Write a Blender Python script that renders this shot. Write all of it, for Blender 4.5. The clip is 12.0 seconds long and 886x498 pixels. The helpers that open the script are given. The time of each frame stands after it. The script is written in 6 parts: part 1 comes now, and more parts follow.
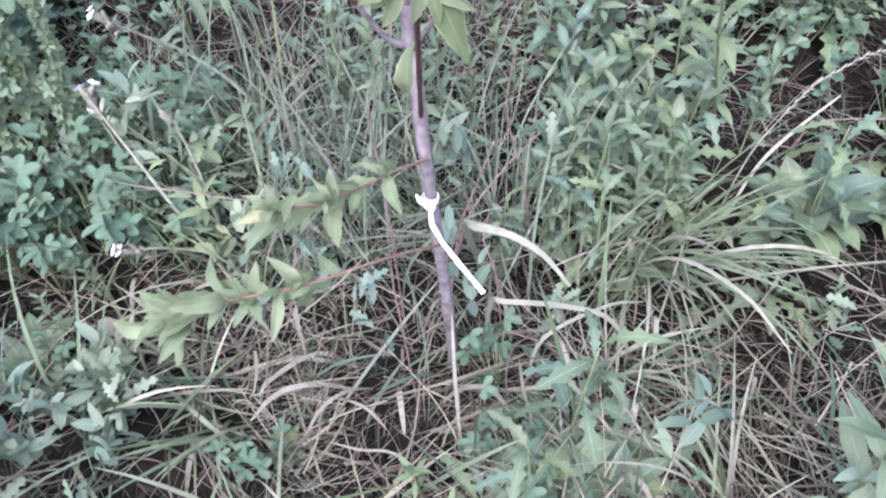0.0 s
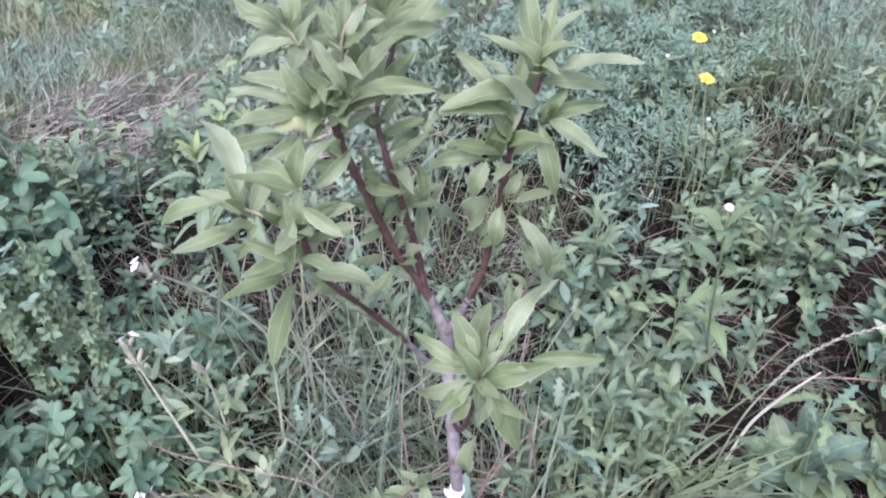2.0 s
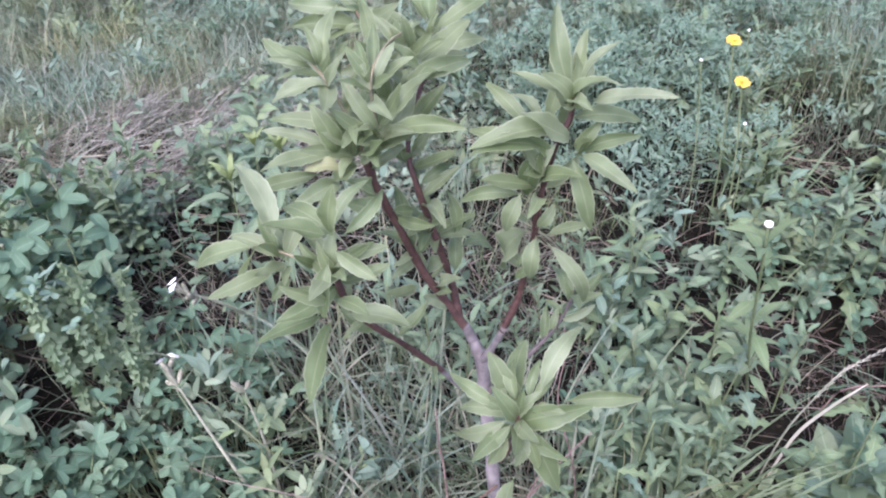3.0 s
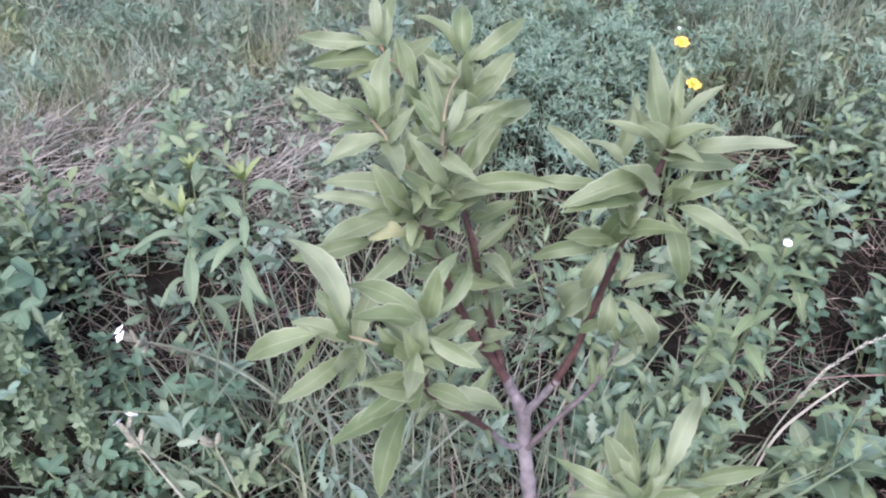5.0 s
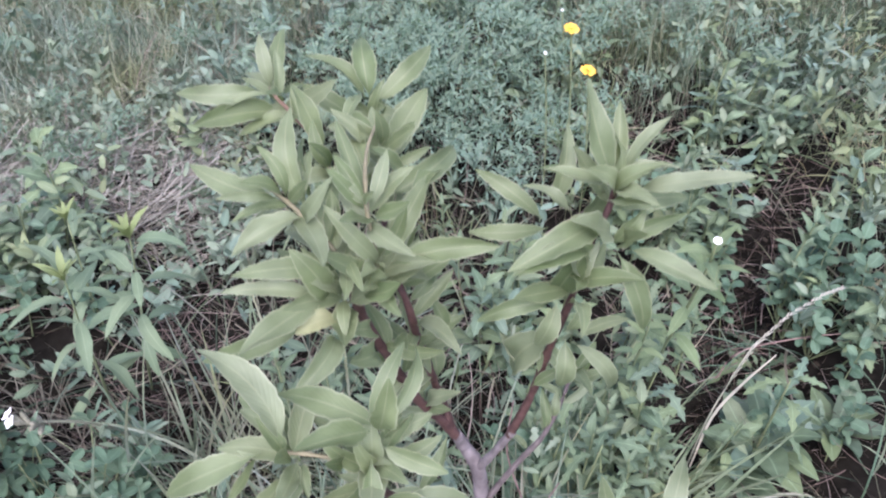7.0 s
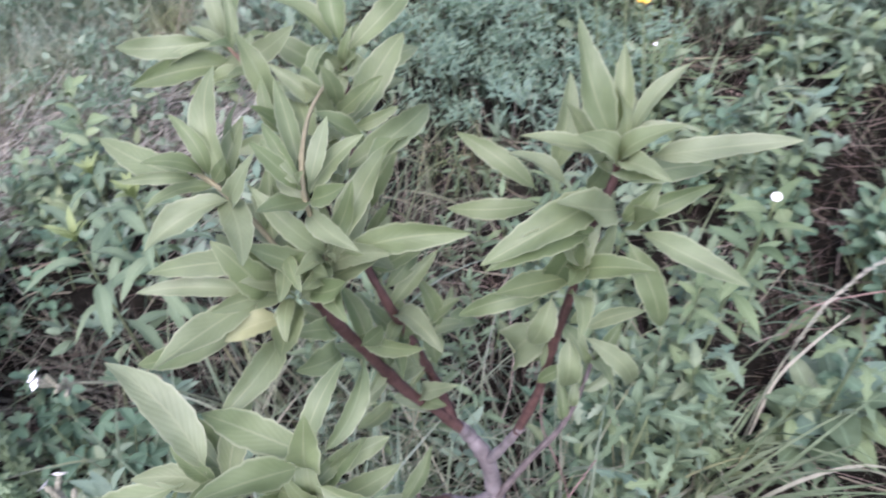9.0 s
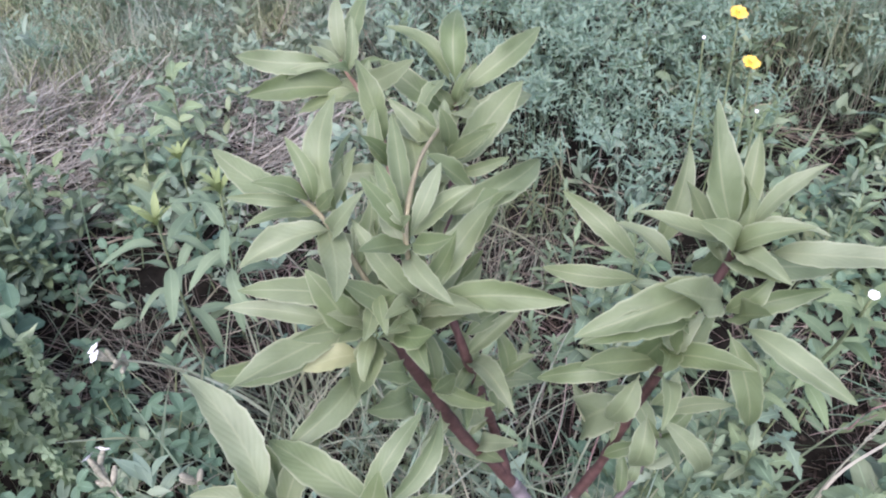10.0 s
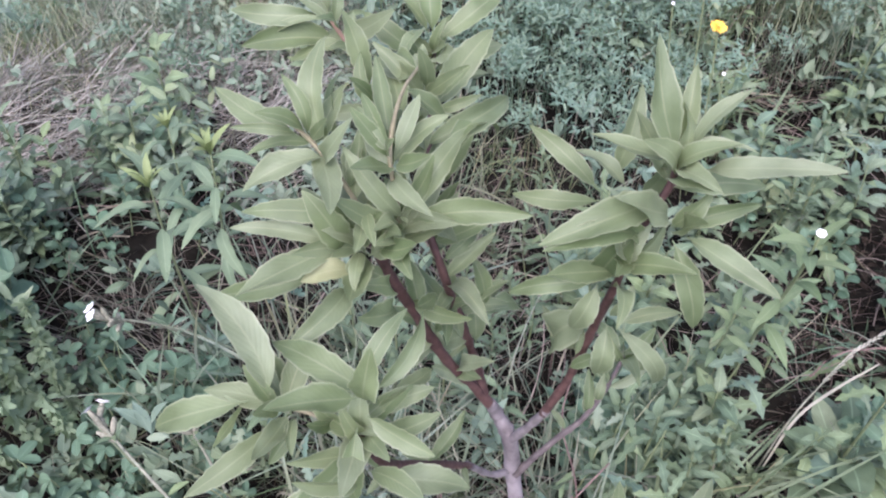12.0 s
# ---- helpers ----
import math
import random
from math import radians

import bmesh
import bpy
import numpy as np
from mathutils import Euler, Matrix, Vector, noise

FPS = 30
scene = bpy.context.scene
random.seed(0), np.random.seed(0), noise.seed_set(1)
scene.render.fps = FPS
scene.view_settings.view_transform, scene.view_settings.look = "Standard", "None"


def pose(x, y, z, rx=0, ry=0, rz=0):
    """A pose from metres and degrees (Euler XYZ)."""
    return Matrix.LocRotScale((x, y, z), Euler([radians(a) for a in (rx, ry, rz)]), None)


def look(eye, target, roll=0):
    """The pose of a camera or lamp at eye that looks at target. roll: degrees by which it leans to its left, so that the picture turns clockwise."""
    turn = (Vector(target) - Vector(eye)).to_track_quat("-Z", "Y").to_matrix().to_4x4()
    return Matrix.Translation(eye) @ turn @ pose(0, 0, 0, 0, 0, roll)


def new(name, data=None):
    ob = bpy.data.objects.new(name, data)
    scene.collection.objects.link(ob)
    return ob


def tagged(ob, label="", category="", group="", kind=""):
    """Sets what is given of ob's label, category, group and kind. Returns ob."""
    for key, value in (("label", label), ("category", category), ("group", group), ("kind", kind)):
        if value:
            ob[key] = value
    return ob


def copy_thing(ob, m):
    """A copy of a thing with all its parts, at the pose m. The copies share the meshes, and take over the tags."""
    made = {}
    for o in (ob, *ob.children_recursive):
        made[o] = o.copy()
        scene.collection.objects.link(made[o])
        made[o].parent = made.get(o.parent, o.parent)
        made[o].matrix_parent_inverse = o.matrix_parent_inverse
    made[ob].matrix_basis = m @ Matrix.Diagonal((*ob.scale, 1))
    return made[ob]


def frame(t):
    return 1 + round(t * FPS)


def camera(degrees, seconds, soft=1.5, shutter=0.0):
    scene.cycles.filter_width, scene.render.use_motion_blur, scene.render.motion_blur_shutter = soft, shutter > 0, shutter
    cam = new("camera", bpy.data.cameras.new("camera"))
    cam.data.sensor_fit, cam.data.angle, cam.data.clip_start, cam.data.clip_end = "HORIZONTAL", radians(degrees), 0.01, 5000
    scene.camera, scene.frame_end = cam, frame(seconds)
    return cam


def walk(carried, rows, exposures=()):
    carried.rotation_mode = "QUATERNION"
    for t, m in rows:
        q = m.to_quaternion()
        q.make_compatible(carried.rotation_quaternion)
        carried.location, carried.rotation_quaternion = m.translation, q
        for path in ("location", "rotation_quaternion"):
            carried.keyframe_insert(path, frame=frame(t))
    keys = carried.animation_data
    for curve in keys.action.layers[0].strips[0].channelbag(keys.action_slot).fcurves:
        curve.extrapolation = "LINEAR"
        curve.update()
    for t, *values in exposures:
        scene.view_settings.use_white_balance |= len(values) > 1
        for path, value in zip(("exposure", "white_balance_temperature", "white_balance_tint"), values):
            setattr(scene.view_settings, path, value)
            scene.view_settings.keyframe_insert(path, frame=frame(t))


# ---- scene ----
cam = camera(58.7, 12.0, soft=2.1, shutter=0.4)
PATH = [
    (0, (0.226, 0.147, 1.299), (0.095, 1.37, -0.278), -3.1),
    (0.5, (0.209, 0.104, 1.336), (0.068, 1.335, -0.234), -2.3),
    (1, (0.203, 0.133, 1.434), (0.065, 1.425, -0.086), -2.7),
    (1.5, (0.173, 0.182, 1.49), (0.017, 1.618, 0.107), -0.1),
    (2, (0.153, 0.21, 1.525), (0.06, 1.721, 0.217), 0.5),
    (2.5, (0.149, 0.227, 1.545), (-0.013, 1.737, 0.243), -2.0),
    (2.8, (0.15, 0.236, 1.548), (-0.012, 1.751, 0.251), -2.2),
    (3, (0.151, 0.241, 1.552), (-0.027, 1.739, 0.239), -2.9),
    (3.5, (0.152, 0.263, 1.553), (-0.038, 1.773, 0.256), -4.0),
    (3.7, (0.154, 0.282, 1.562), (0.01, 1.807, 0.275), -3.4),
    (5.3, (-0.06, 0.376, 1.547), (0.087, 1.851, 0.204), 1.0),
    (5.5, (-0.066, 0.396, 1.539), (0.115, 1.869, 0.197), 1.4),
    (6, (-0.057, 0.409, 1.52), (0.187, 1.901, 0.211), 2.4),
    (6.2, (-0.05, 0.419, 1.528), (0.22, 1.88, 0.189), 1.3),
    (6.5, (-0.056, 0.433, 1.524), (0.252, 1.856, 0.153), 2.0),
    (6.9, (-0.042, 0.468, 1.534), (0.304, 1.885, 0.166), 0.2),
    (7, (-0.042, 0.467, 1.551), (0.305, 1.884, 0.183), 0.0),
    (7.2, (-0.044, 0.465, 1.568), (0.305, 1.908, 0.229), -0.5),
    (8.8, (0.034, 0.529, 1.515), (0.242, 1.866, 0.043), -5.8),
    (9, (0.052, 0.555, 1.494), (0.191, 1.896, 0.017), -6.2),
    (9.1, (0.057, 0.56, 1.489), (0.141, 1.876, -0.015), -7.5),
    (9.5, (0.045, 0.588, 1.482), (0.058, 1.918, -0.011), -4.4),
    (10, (0.03, 0.582, 1.5), (0.033, 1.976, 0.066), -1.6),
    (10.5, (0.021, 0.571, 1.505), (0.004, 1.957, 0.063), -2.5),
    (11, (0.032, 0.552, 1.516), (0.023, 1.948, 0.084), -2.4),
    (11.5, (0.028, 0.525, 1.528), (0.039, 1.91, 0.086), -1.9),
    (11.8, (0.032, 0.518, 1.518), (0.065, 1.881, 0.055), -1.1),
    (12, (0.03, 0.508, 1.521), (0.075, 1.861, 0.049), -1.1),
]
walk(cam, [(t, look(eye, target, roll)) for t, eye, target, roll in PATH], exposures=[(0, 2.42, 5460, 25.5), (1.2, 2.32, 5480, 24.5), (2.2, 2.18, 5510, 24.5), (3.5, 2.14, 5550, 24.5), (6, 2.06, 5615, 23.5), (12, 2.02, 5650, 23.5)])

# ---- light ----
world = bpy.data.worlds.new("sky")
scene.world = world
world.use_nodes = True
wn = world.node_tree.nodes
sky = wn.new("ShaderNodeTexSky")
sky.sky_type = "NISHITA"
sky.sun_disc = False
sky.sun_elevation, sky.sun_rotation = radians(58), radians(200)
sky.air_density, sky.dust_density, sky.ozone_density = 0.6, 6.0, 1.0
wn["Background"].inputs["Strength"].default_value = 0.13
world.node_tree.links.new(sky.outputs[0], wn["Background"].inputs["Color"])
sun = new("sun", bpy.data.lights.new("sun", "SUN"))
sun.data.energy, sun.data.angle, sun.data.color = 0.45, radians(60), (1.0, 0.97, 0.93)
sun.matrix_world = look((0.56, -1.52, 2.9), (0, 0, 0))


# ---- materials ----
def material(name):
    m = bpy.data.materials.new(name)
    m.use_nodes = True
    return m, m.node_tree.nodes, m.node_tree.links, m.node_tree.nodes["Principled BSDF"]


def ramp(nodes, stops):
    r = nodes.new("ShaderNodeValToRGB")
    els = r.color_ramp.elements
    while len(els) < len(stops):
        els.new(0.5)
    for e, (p, c) in zip(els, stops):
        e.position, e.color = p, (*c, 1)
    return r


def mixed(nodes, links, fac, a, b, mode="MIX"):
    mx = nodes.new("ShaderNodeMix")
    mx.data_type, mx.blend_type = "RGBA", mode
    for sock, v in ((mx.inputs[0], fac), (mx.inputs[6], a), (mx.inputs[7], b)):
        if hasattr(v, "is_output"):
            links.new(v, sock)
        else:
            sock.default_value = v if isinstance(v, float) else (*v, 1)
    return mx.outputs[2]


def noise_of(nodes, links, scale, detail=3.0, coords="Object"):
    tc = nodes.new("ShaderNodeTexCoord")
    n = nodes.new("ShaderNodeTexNoise")
    n.inputs["Scale"].default_value, n.inputs["Detail"].default_value = scale, detail
    links.new(tc.outputs[coords], n.inputs["Vector"])
    return n.outputs["Fac"]


def foliage(name, colours, island=True, rib=(0.30, 0.36, 0.18), rib_amount=0.5, rough=0.55, through_light=0.22, blotch=0.25, veins=0.15, margin=0.0, grain=None, spec=0.22, drift=0.0):
    """A leaf surface: a tone picked per leaf, a paler midrib, side veins in relief, blotches, and light that passes through."""
    m, nodes, links, bsdf = material(name)
    if island:
        rnd = nodes.new("ShaderNodeNewGeometry").outputs["Random Per Island"]
    else:
        rnd = nodes.new("ShaderNodeObjectInfo").outputs["Random"]
    n = len(colours)
    base = ramp(nodes, [(i / max(1, n - 1), c) for i, c in enumerate(colours)])
    links.new(rnd, base.inputs["Fac"])
    col = base.outputs["Color"]
    patch = ramp(nodes, [(0.35, (0.72, 0.74, 0.70)), (0.7, (1.12, 1.10, 1.12))])
    links.new(noise_of(nodes, links, 9.0 if island else 40.0), patch.inputs["Fac"])
    col = mixed(nodes, links, blotch * 2.0, col, mixed(nodes, links, 1.0, col, patch.outputs["Color"], "MULTIPLY"))
    if drift:
        # the stand's own tone: yellower here, bluer there
        tone = ramp(nodes, [(0.38, (0.88, 0.99, 1.12)), (0.52, (1.0, 1.0, 1.0)), (0.66, (1.11, 1.06, 0.82))])
        links.new(noise_of(nodes, links, drift, 2.0), tone.inputs["Fac"])
        col = mixed(nodes, links, 1.0, col, tone.outputs["Color"], "MULTIPLY")
    uv = nodes.new("ShaderNodeUVMap")
    sep = nodes.new("ShaderNodeSeparateXYZ")
    links.new(uv.outputs["UV"], sep.inputs[0])
    off = nodes.new("ShaderNodeMath"); off.operation = "SUBTRACT"; off.inputs[1].default_value = 0.5
    links.new(sep.outputs["X"], off.inputs[0])
    mag = nodes.new("ShaderNodeMath"); mag.operation = "ABSOLUTE"
    links.new(off.outputs[0], mag.inputs[0])
    line = nodes.new("ShaderNodeMapRange")
    line.inputs["From Min"].default_value, line.inputs["From Max"].default_value = 0.05, 0.015
    links.new(mag.outputs[0], line.inputs["Value"])
    amt = nodes.new("ShaderNodeMath"); amt.operation = "MULTIPLY"; amt.inputs[1].default_value = rib_amount
    links.new(line.outputs[0], amt.inputs[0])
    col = mixed(nodes, links, amt.outputs[0], col, rib)
    if margin:
        rim = nodes.new("ShaderNodeMapRange")
        rim.inputs["From Min"].default_value, rim.inputs["From Max"].default_value = 0.42, 0.5
        rim.inputs["To Max"].default_value = margin
        links.new(mag.outputs[0], rim.inputs["Value"])
        col = mixed(nodes, links, rim.outputs[0], col, (0.36, 0.38, 0.27))
    if grain:
        speck = ramp(nodes, [(0.3, (0.88, 0.88, 0.86)), (0.75, (1.08, 1.07, 1.10))])
        links.new(noise_of(nodes, links, grain, 4.0), speck.inputs["Fac"])
        col = mixed(nodes, links, 1.0, col, speck.outputs["Color"], "MULTIPLY")
    links.new(col, bsdf.inputs["Base Color"])
    bsdf.inputs["Roughness"].default_value = rough
    bsdf.inputs["Specular IOR Level"].default_value = spec
    # side veins
    cmb = nodes.new("ShaderNodeMath"); cmb.operation = "MULTIPLY_ADD"
    cmb.inputs[1].default_value, cmb.inputs[2].default_value = -0.55, 0.0
    links.new(mag.outputs[0], cmb.inputs[0])
    add = nodes.new("ShaderNodeMath"); add.operation = "ADD"
    links.new(cmb.outputs[0], add.inputs[0]); links.new(sep.outputs["Y"], add.inputs[1])
    wav = nodes.new("ShaderNodeMath"); wav.operation = "MULTIPLY"; wav.inputs[1].default_value = 75.0
    links.new(add.outputs[0], wav.inputs[0])
    sn = nodes.new("ShaderNodeMath"); sn.operation = "SINE"
    links.new(wav.outputs[0], sn.inputs[0])
    bump = nodes.new("ShaderNodeBump")
    bump.inputs["Strength"].default_value, bump.inputs["Distance"].default_value = veins, 0.0006
    links.new(sn.outputs[0], bump.inputs["Height"])
    links.new(bump.outputs[0], bsdf.inputs["Normal"])
    tr = nodes.new("ShaderNodeBsdfTranslucent")
    links.new(mixed(nodes, links, 1.0, col, (1.25, 1.3, 0.7), "MULTIPLY"), tr.inputs["Color"])
    mx = nodes.new("ShaderNodeMixShader")
    mx.inputs[0].default_value = through_light
    links.new(bsdf.outputs[0], mx.inputs[1]); links.new(tr.outputs[0], mx.inputs[2])
    links.new(mx.outputs[0], nodes["Material Output"].inputs["Surface"])
    return m


def plain(name, dark, light, scale=60.0, rough=0.8, bump=0.3, spec=0.3):
    """Two tones through noise at two scales, with fine relief."""
    m, nodes, links, bsdf = material(name)
    fine = noise_of(nodes, links, scale, 5.0)
    coarse = noise_of(nodes, links, scale * 0.12, 2.0)
    avg = nodes.new("ShaderNodeMath"); avg.operation = "MULTIPLY_ADD"
    avg.inputs[1].default_value = 0.55
    half = nodes.new("ShaderNodeMath"); half.operation = "MULTIPLY"; half.inputs[1].default_value = 0.45
    links.new(fine, avg.inputs[0]); links.new(coarse, half.inputs[0]); links.new(half.outputs[0], avg.inputs[2])
    r = ramp(nodes, [(0.36, dark), (0.64, light)])
    links.new(avg.outputs[0], r.inputs["Fac"])
    links.new(r.outputs["Color"], bsdf.inputs["Base Color"])
    bsdf.inputs["Roughness"].default_value = rough
    bsdf.inputs["Specular IOR Level"].default_value = spec
    b = nodes.new("ShaderNodeBump")
    b.inputs["Strength"].default_value, b.inputs["Distance"].default_value = bump, 0.002
    links.new(fine, b.inputs["Height"]); links.new(b.outputs[0], bsdf.inputs["Normal"])
    return m


SAPLING_LEAF = foliage("sapling_leaf_surface", [(0.098, 0.135, 0.06), (0.14, 0.178, 0.085), (0.164, 0.199, 0.115), (0.12, 0.159, 0.072), (0.15, 0.188, 0.099), (0.172, 0.208, 0.123), (0.102, 0.142, 0.062), (0.144, 0.181, 0.097), (0.11, 0.15, 0.067)], island=False, rib=(0.27, 0.295, 0.185), rib_amount=0.28, rough=0.5, through_light=0.3, veins=0.10, blotch=0.3, margin=0.42, grain=45.0, spec=0.32)
YOUNG_LEAF = foliage("young_sapling_leaf_surface", [(0.140, 0.186, 0.096), (0.172, 0.215, 0.122), (0.158, 0.206, 0.114), (0.127, 0.172, 0.096)], island=False, rib=(0.29, 0.31, 0.18), rib_amount=0.25, rough=0.6, through_light=0.32, veins=0.10, blotch=0.3, margin=0.2, grain=45.0)
YELLOW_LEAF = foliage("yellowing_leaf_surface", [(0.225, 0.242, 0.128), (0.208, 0.233, 0.123)], island=False, rib=(0.30, 0.31, 0.19), rib_amount=0.25, blotch=0.4, veins=0.06, grain=60.0)
WEED_LEAF = foliage("weed_leaf_surface", [(0.073, 0.112, 0.067), (0.105, 0.148, 0.084), (0.133, 0.176, 0.084), (0.09, 0.139, 0.101), (0.142, 0.176, 0.103)], island=False, rib=(0.2, 0.28, 0.17), rough=0.62, through_light=0.14)
TIP_LEAF = foliage("shoot_tip_leaf_surface", [(0.16, 0.205, 0.085), (0.19, 0.23, 0.10)], island=False, rib_amount=0.1, rough=0.6)
BRIGHT_LEAF = foliage("light_weed_leaf_surface", [(0.096, 0.141, 0.066), (0.132, 0.176, 0.087), (0.111, 0.159, 0.085)], island=False, rib=(0.22, 0.27, 0.16), rib_amount=0.3, rough=0.62)
UNDER_LEAF = foliage("undergrowth_leaf_surface", [(0.081, 0.122, 0.078), (0.119, 0.163, 0.106), (0.147, 0.19, 0.123), (0.1, 0.144, 0.097), (0.176, 0.214, 0.142), (0.133, 0.18, 0.119)], rib=(0.22, 0.28, 0.2), rib_amount=0.3, rough=0.6, through_light=0.12, spec=0.3, drift=2.6)
CLOVER_LEAF = foliage("clover_leaf_surface", [(0.080, 0.130, 0.086), (0.109, 0.162, 0.108), (0.142, 0.190, 0.126), (0.118, 0.172, 0.110)], rib=(0.16, 0.24, 0.18), rib_amount=0.3, rough=0.6, through_light=0.15, drift=2.6)
SMALL_LEAF = foliage("small_bush_leaf_surface", [(0.138, 0.195, 0.111), (0.174, 0.229, 0.138), (0.152, 0.210, 0.127)], island=False, rib=(0.25, 0.29, 0.18), rib_amount=0.2, rough=0.6, through_light=0.2)
PALE_WEED = foliage("pale_weed_leaf_surface", [(0.098, 0.143, 0.083), (0.121, 0.166, 0.099), (0.11, 0.158, 0.095), (0.136, 0.178, 0.104)], island=False, rib=(0.22, 0.28, 0.18), rib_amount=0.3, rough=0.65, through_light=0.18)
CREEPER = foliage("creeping_weed_leaf_surface", [(0.13, 0.178, 0.125), (0.165, 0.212, 0.15), (0.19, 0.235, 0.165)], rib=(0.2, 0.26, 0.18), rib_amount=0.25, rough=0.65, through_light=0.15)
CLOVER_PART = foliage("trefoil_leaf_surface", [(0.068, 0.118, 0.074), (0.087, 0.144, 0.090), (0.106, 0.161, 0.099)], island=False, rib=(0.17, 0.25, 0.18), rib_amount=0.35, rough=0.62)
FEATHER_LEAF = foliage("feathery_leaf_surface", [(0.125, 0.193, 0.145), (0.15, 0.221, 0.166), (0.173, 0.241, 0.178), (0.185, 0.244, 0.172)], rib_amount=0.0, rough=0.9, through_light=0.35, blotch=0.1)
GRASS = foliage("grass_blade_surface", [(0.043, 0.069, 0.039), (0.077, 0.116, 0.067), (0.12, 0.159, 0.099), (0.172, 0.198, 0.133), (0.206, 0.189, 0.138)], rib=(0.2, 0.25, 0.16), rib_amount=0.2, rough=0.6, drift=2.6)
STRAW = foliage("dry_straw_surface", [(0.111, 0.105, 0.091), (0.186, 0.178, 0.154), (0.264, 0.255, 0.218), (0.331, 0.323, 0.279), (0.136, 0.127, 0.109)], rib_amount=0.0, rough=0.75, through_light=0.15)
SEED_HEAD = foliage("cream_seed_surface", [(0.36, 0.345, 0.28), (0.44, 0.42, 0.35), (0.31, 0.295, 0.235)], rib_amount=0.0, rough=0.7)
THATCH = foliage("tan_thatch_surface", [(0.089, 0.079, 0.060), (0.169, 0.154, 0.115), (0.249, 0.232, 0.172), (0.320, 0.297, 0.226), (0.125, 0.106, 0.080), (0.196, 0.198, 0.135)], rib_amount=0.0, rough=0.75, through_light=0.15)
FINE_GRASS = foliage("fine_grass_surface", [(0.123, 0.165, 0.102), (0.181, 0.215, 0.146), (0.247, 0.266, 0.194), (0.157, 0.202, 0.134)], rib_amount=0.0, rough=0.65, drift=2.6)
RED_STRAW = foliage("reddish_straw_surface", [(0.070, 0.051, 0.043), (0.123, 0.092, 0.078), (0.199, 0.156, 0.133), (0.256, 0.215, 0.187)], rib_amount=0.0, rough=0.8, through_light=0.08)
PALE_BLADE = foliage("pale_blade_surface", [(0.112, 0.15, 0.095), (0.146, 0.181, 0.119), (0.181, 0.206, 0.142), (0.215, 0.215, 0.159)], rib=(0.26, 0.28, 0.2), rib_amount=0.2, rough=0.6, drift=2.6)
TUFT_GRASS = foliage("tuft_blade_surface", [(0.076, 0.113, 0.058), (0.114, 0.151, 0.085), (0.152, 0.179, 0.109), (0.099, 0.139, 0.075)], island=False, rib=(0.22, 0.26, 0.18), rib_amount=0.3, rough=0.58, grain=40.0)
PALE_GRASS = foliage("pale_grass_surface", [(0.116, 0.155, 0.099), (0.172, 0.189, 0.133), (0.146, 0.176, 0.119), (0.211, 0.202, 0.155)], island=False, rib=(0.26, 0.28, 0.2), rib_amount=0.3, rough=0.6, grain=40.0)
DRY_BLADE = foliage("dead_blade_surface", [(0.20, 0.205, 0.15), (0.25, 0.255, 0.195), (0.29, 0.285, 0.225)], island=False, rib=(0.2, 0.19, 0.14), rib_amount=0.3, rough=0.65, through_light=0.2, grain=60.0)
DEAD_BLADE = foliage("grey_dead_blade_surface", [(0.12, 0.11, 0.087), (0.2, 0.189, 0.152), (0.27, 0.26, 0.212)], island=False, rib_amount=0.0, rough=0.75)
CRUMBS = foliage("straw_crumb_surface", [(0.037, 0.027, 0.020), (0.062, 0.047, 0.035), (0.104, 0.081, 0.059), (0.149, 0.119, 0.088)], rib_amount=0.0, rough=0.85, through_light=0.05)
MAT_STRAW = foliage("matted_straw_surface", [(0.054, 0.049, 0.034), (0.09, 0.085, 0.059), (0.14, 0.133, 0.092), (0.198, 0.192, 0.135), (0.099, 0.109, 0.067)], rib_amount=0.0, rough=0.8, through_light=0.1)
SHADED_LITTER = foliage("shaded_litter_surface", [(0.010, 0.008, 0.006), (0.025, 0.019, 0.013), (0.048, 0.036, 0.027), (0.017, 0.017, 0.012)], rib_amount=0.1, rough=0.85, through_light=0.05)
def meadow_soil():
    """Dark soil close by, its colour deepened with the shade between plants, that passes into a low green sward some
    metres off.
    """
    m = plain("shaded_soil_surface", (0.005, 0.0046, 0.0037), (0.016, 0.0145, 0.0115), 45.0, 0.95, 1.0, 0.05)
    nodes, links = m.node_tree.nodes, m.node_tree.links
    bsdf = nodes["Principled BSDF"]
    soil = bsdf.inputs["Base Color"].links[0].from_socket
    reach = nodes.new("ShaderNodeVectorMath"); reach.operation = "LENGTH"
    links.new(nodes.new("ShaderNodeTexCoord").outputs["Object"], reach.inputs[0])
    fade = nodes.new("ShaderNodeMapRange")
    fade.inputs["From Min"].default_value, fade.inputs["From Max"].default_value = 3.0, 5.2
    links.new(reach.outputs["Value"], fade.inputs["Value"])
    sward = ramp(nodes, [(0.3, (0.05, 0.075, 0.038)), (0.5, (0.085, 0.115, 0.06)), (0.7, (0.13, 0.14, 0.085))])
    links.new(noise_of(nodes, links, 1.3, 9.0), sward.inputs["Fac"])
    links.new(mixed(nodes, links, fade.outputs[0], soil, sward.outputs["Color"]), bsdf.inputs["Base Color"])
    return m


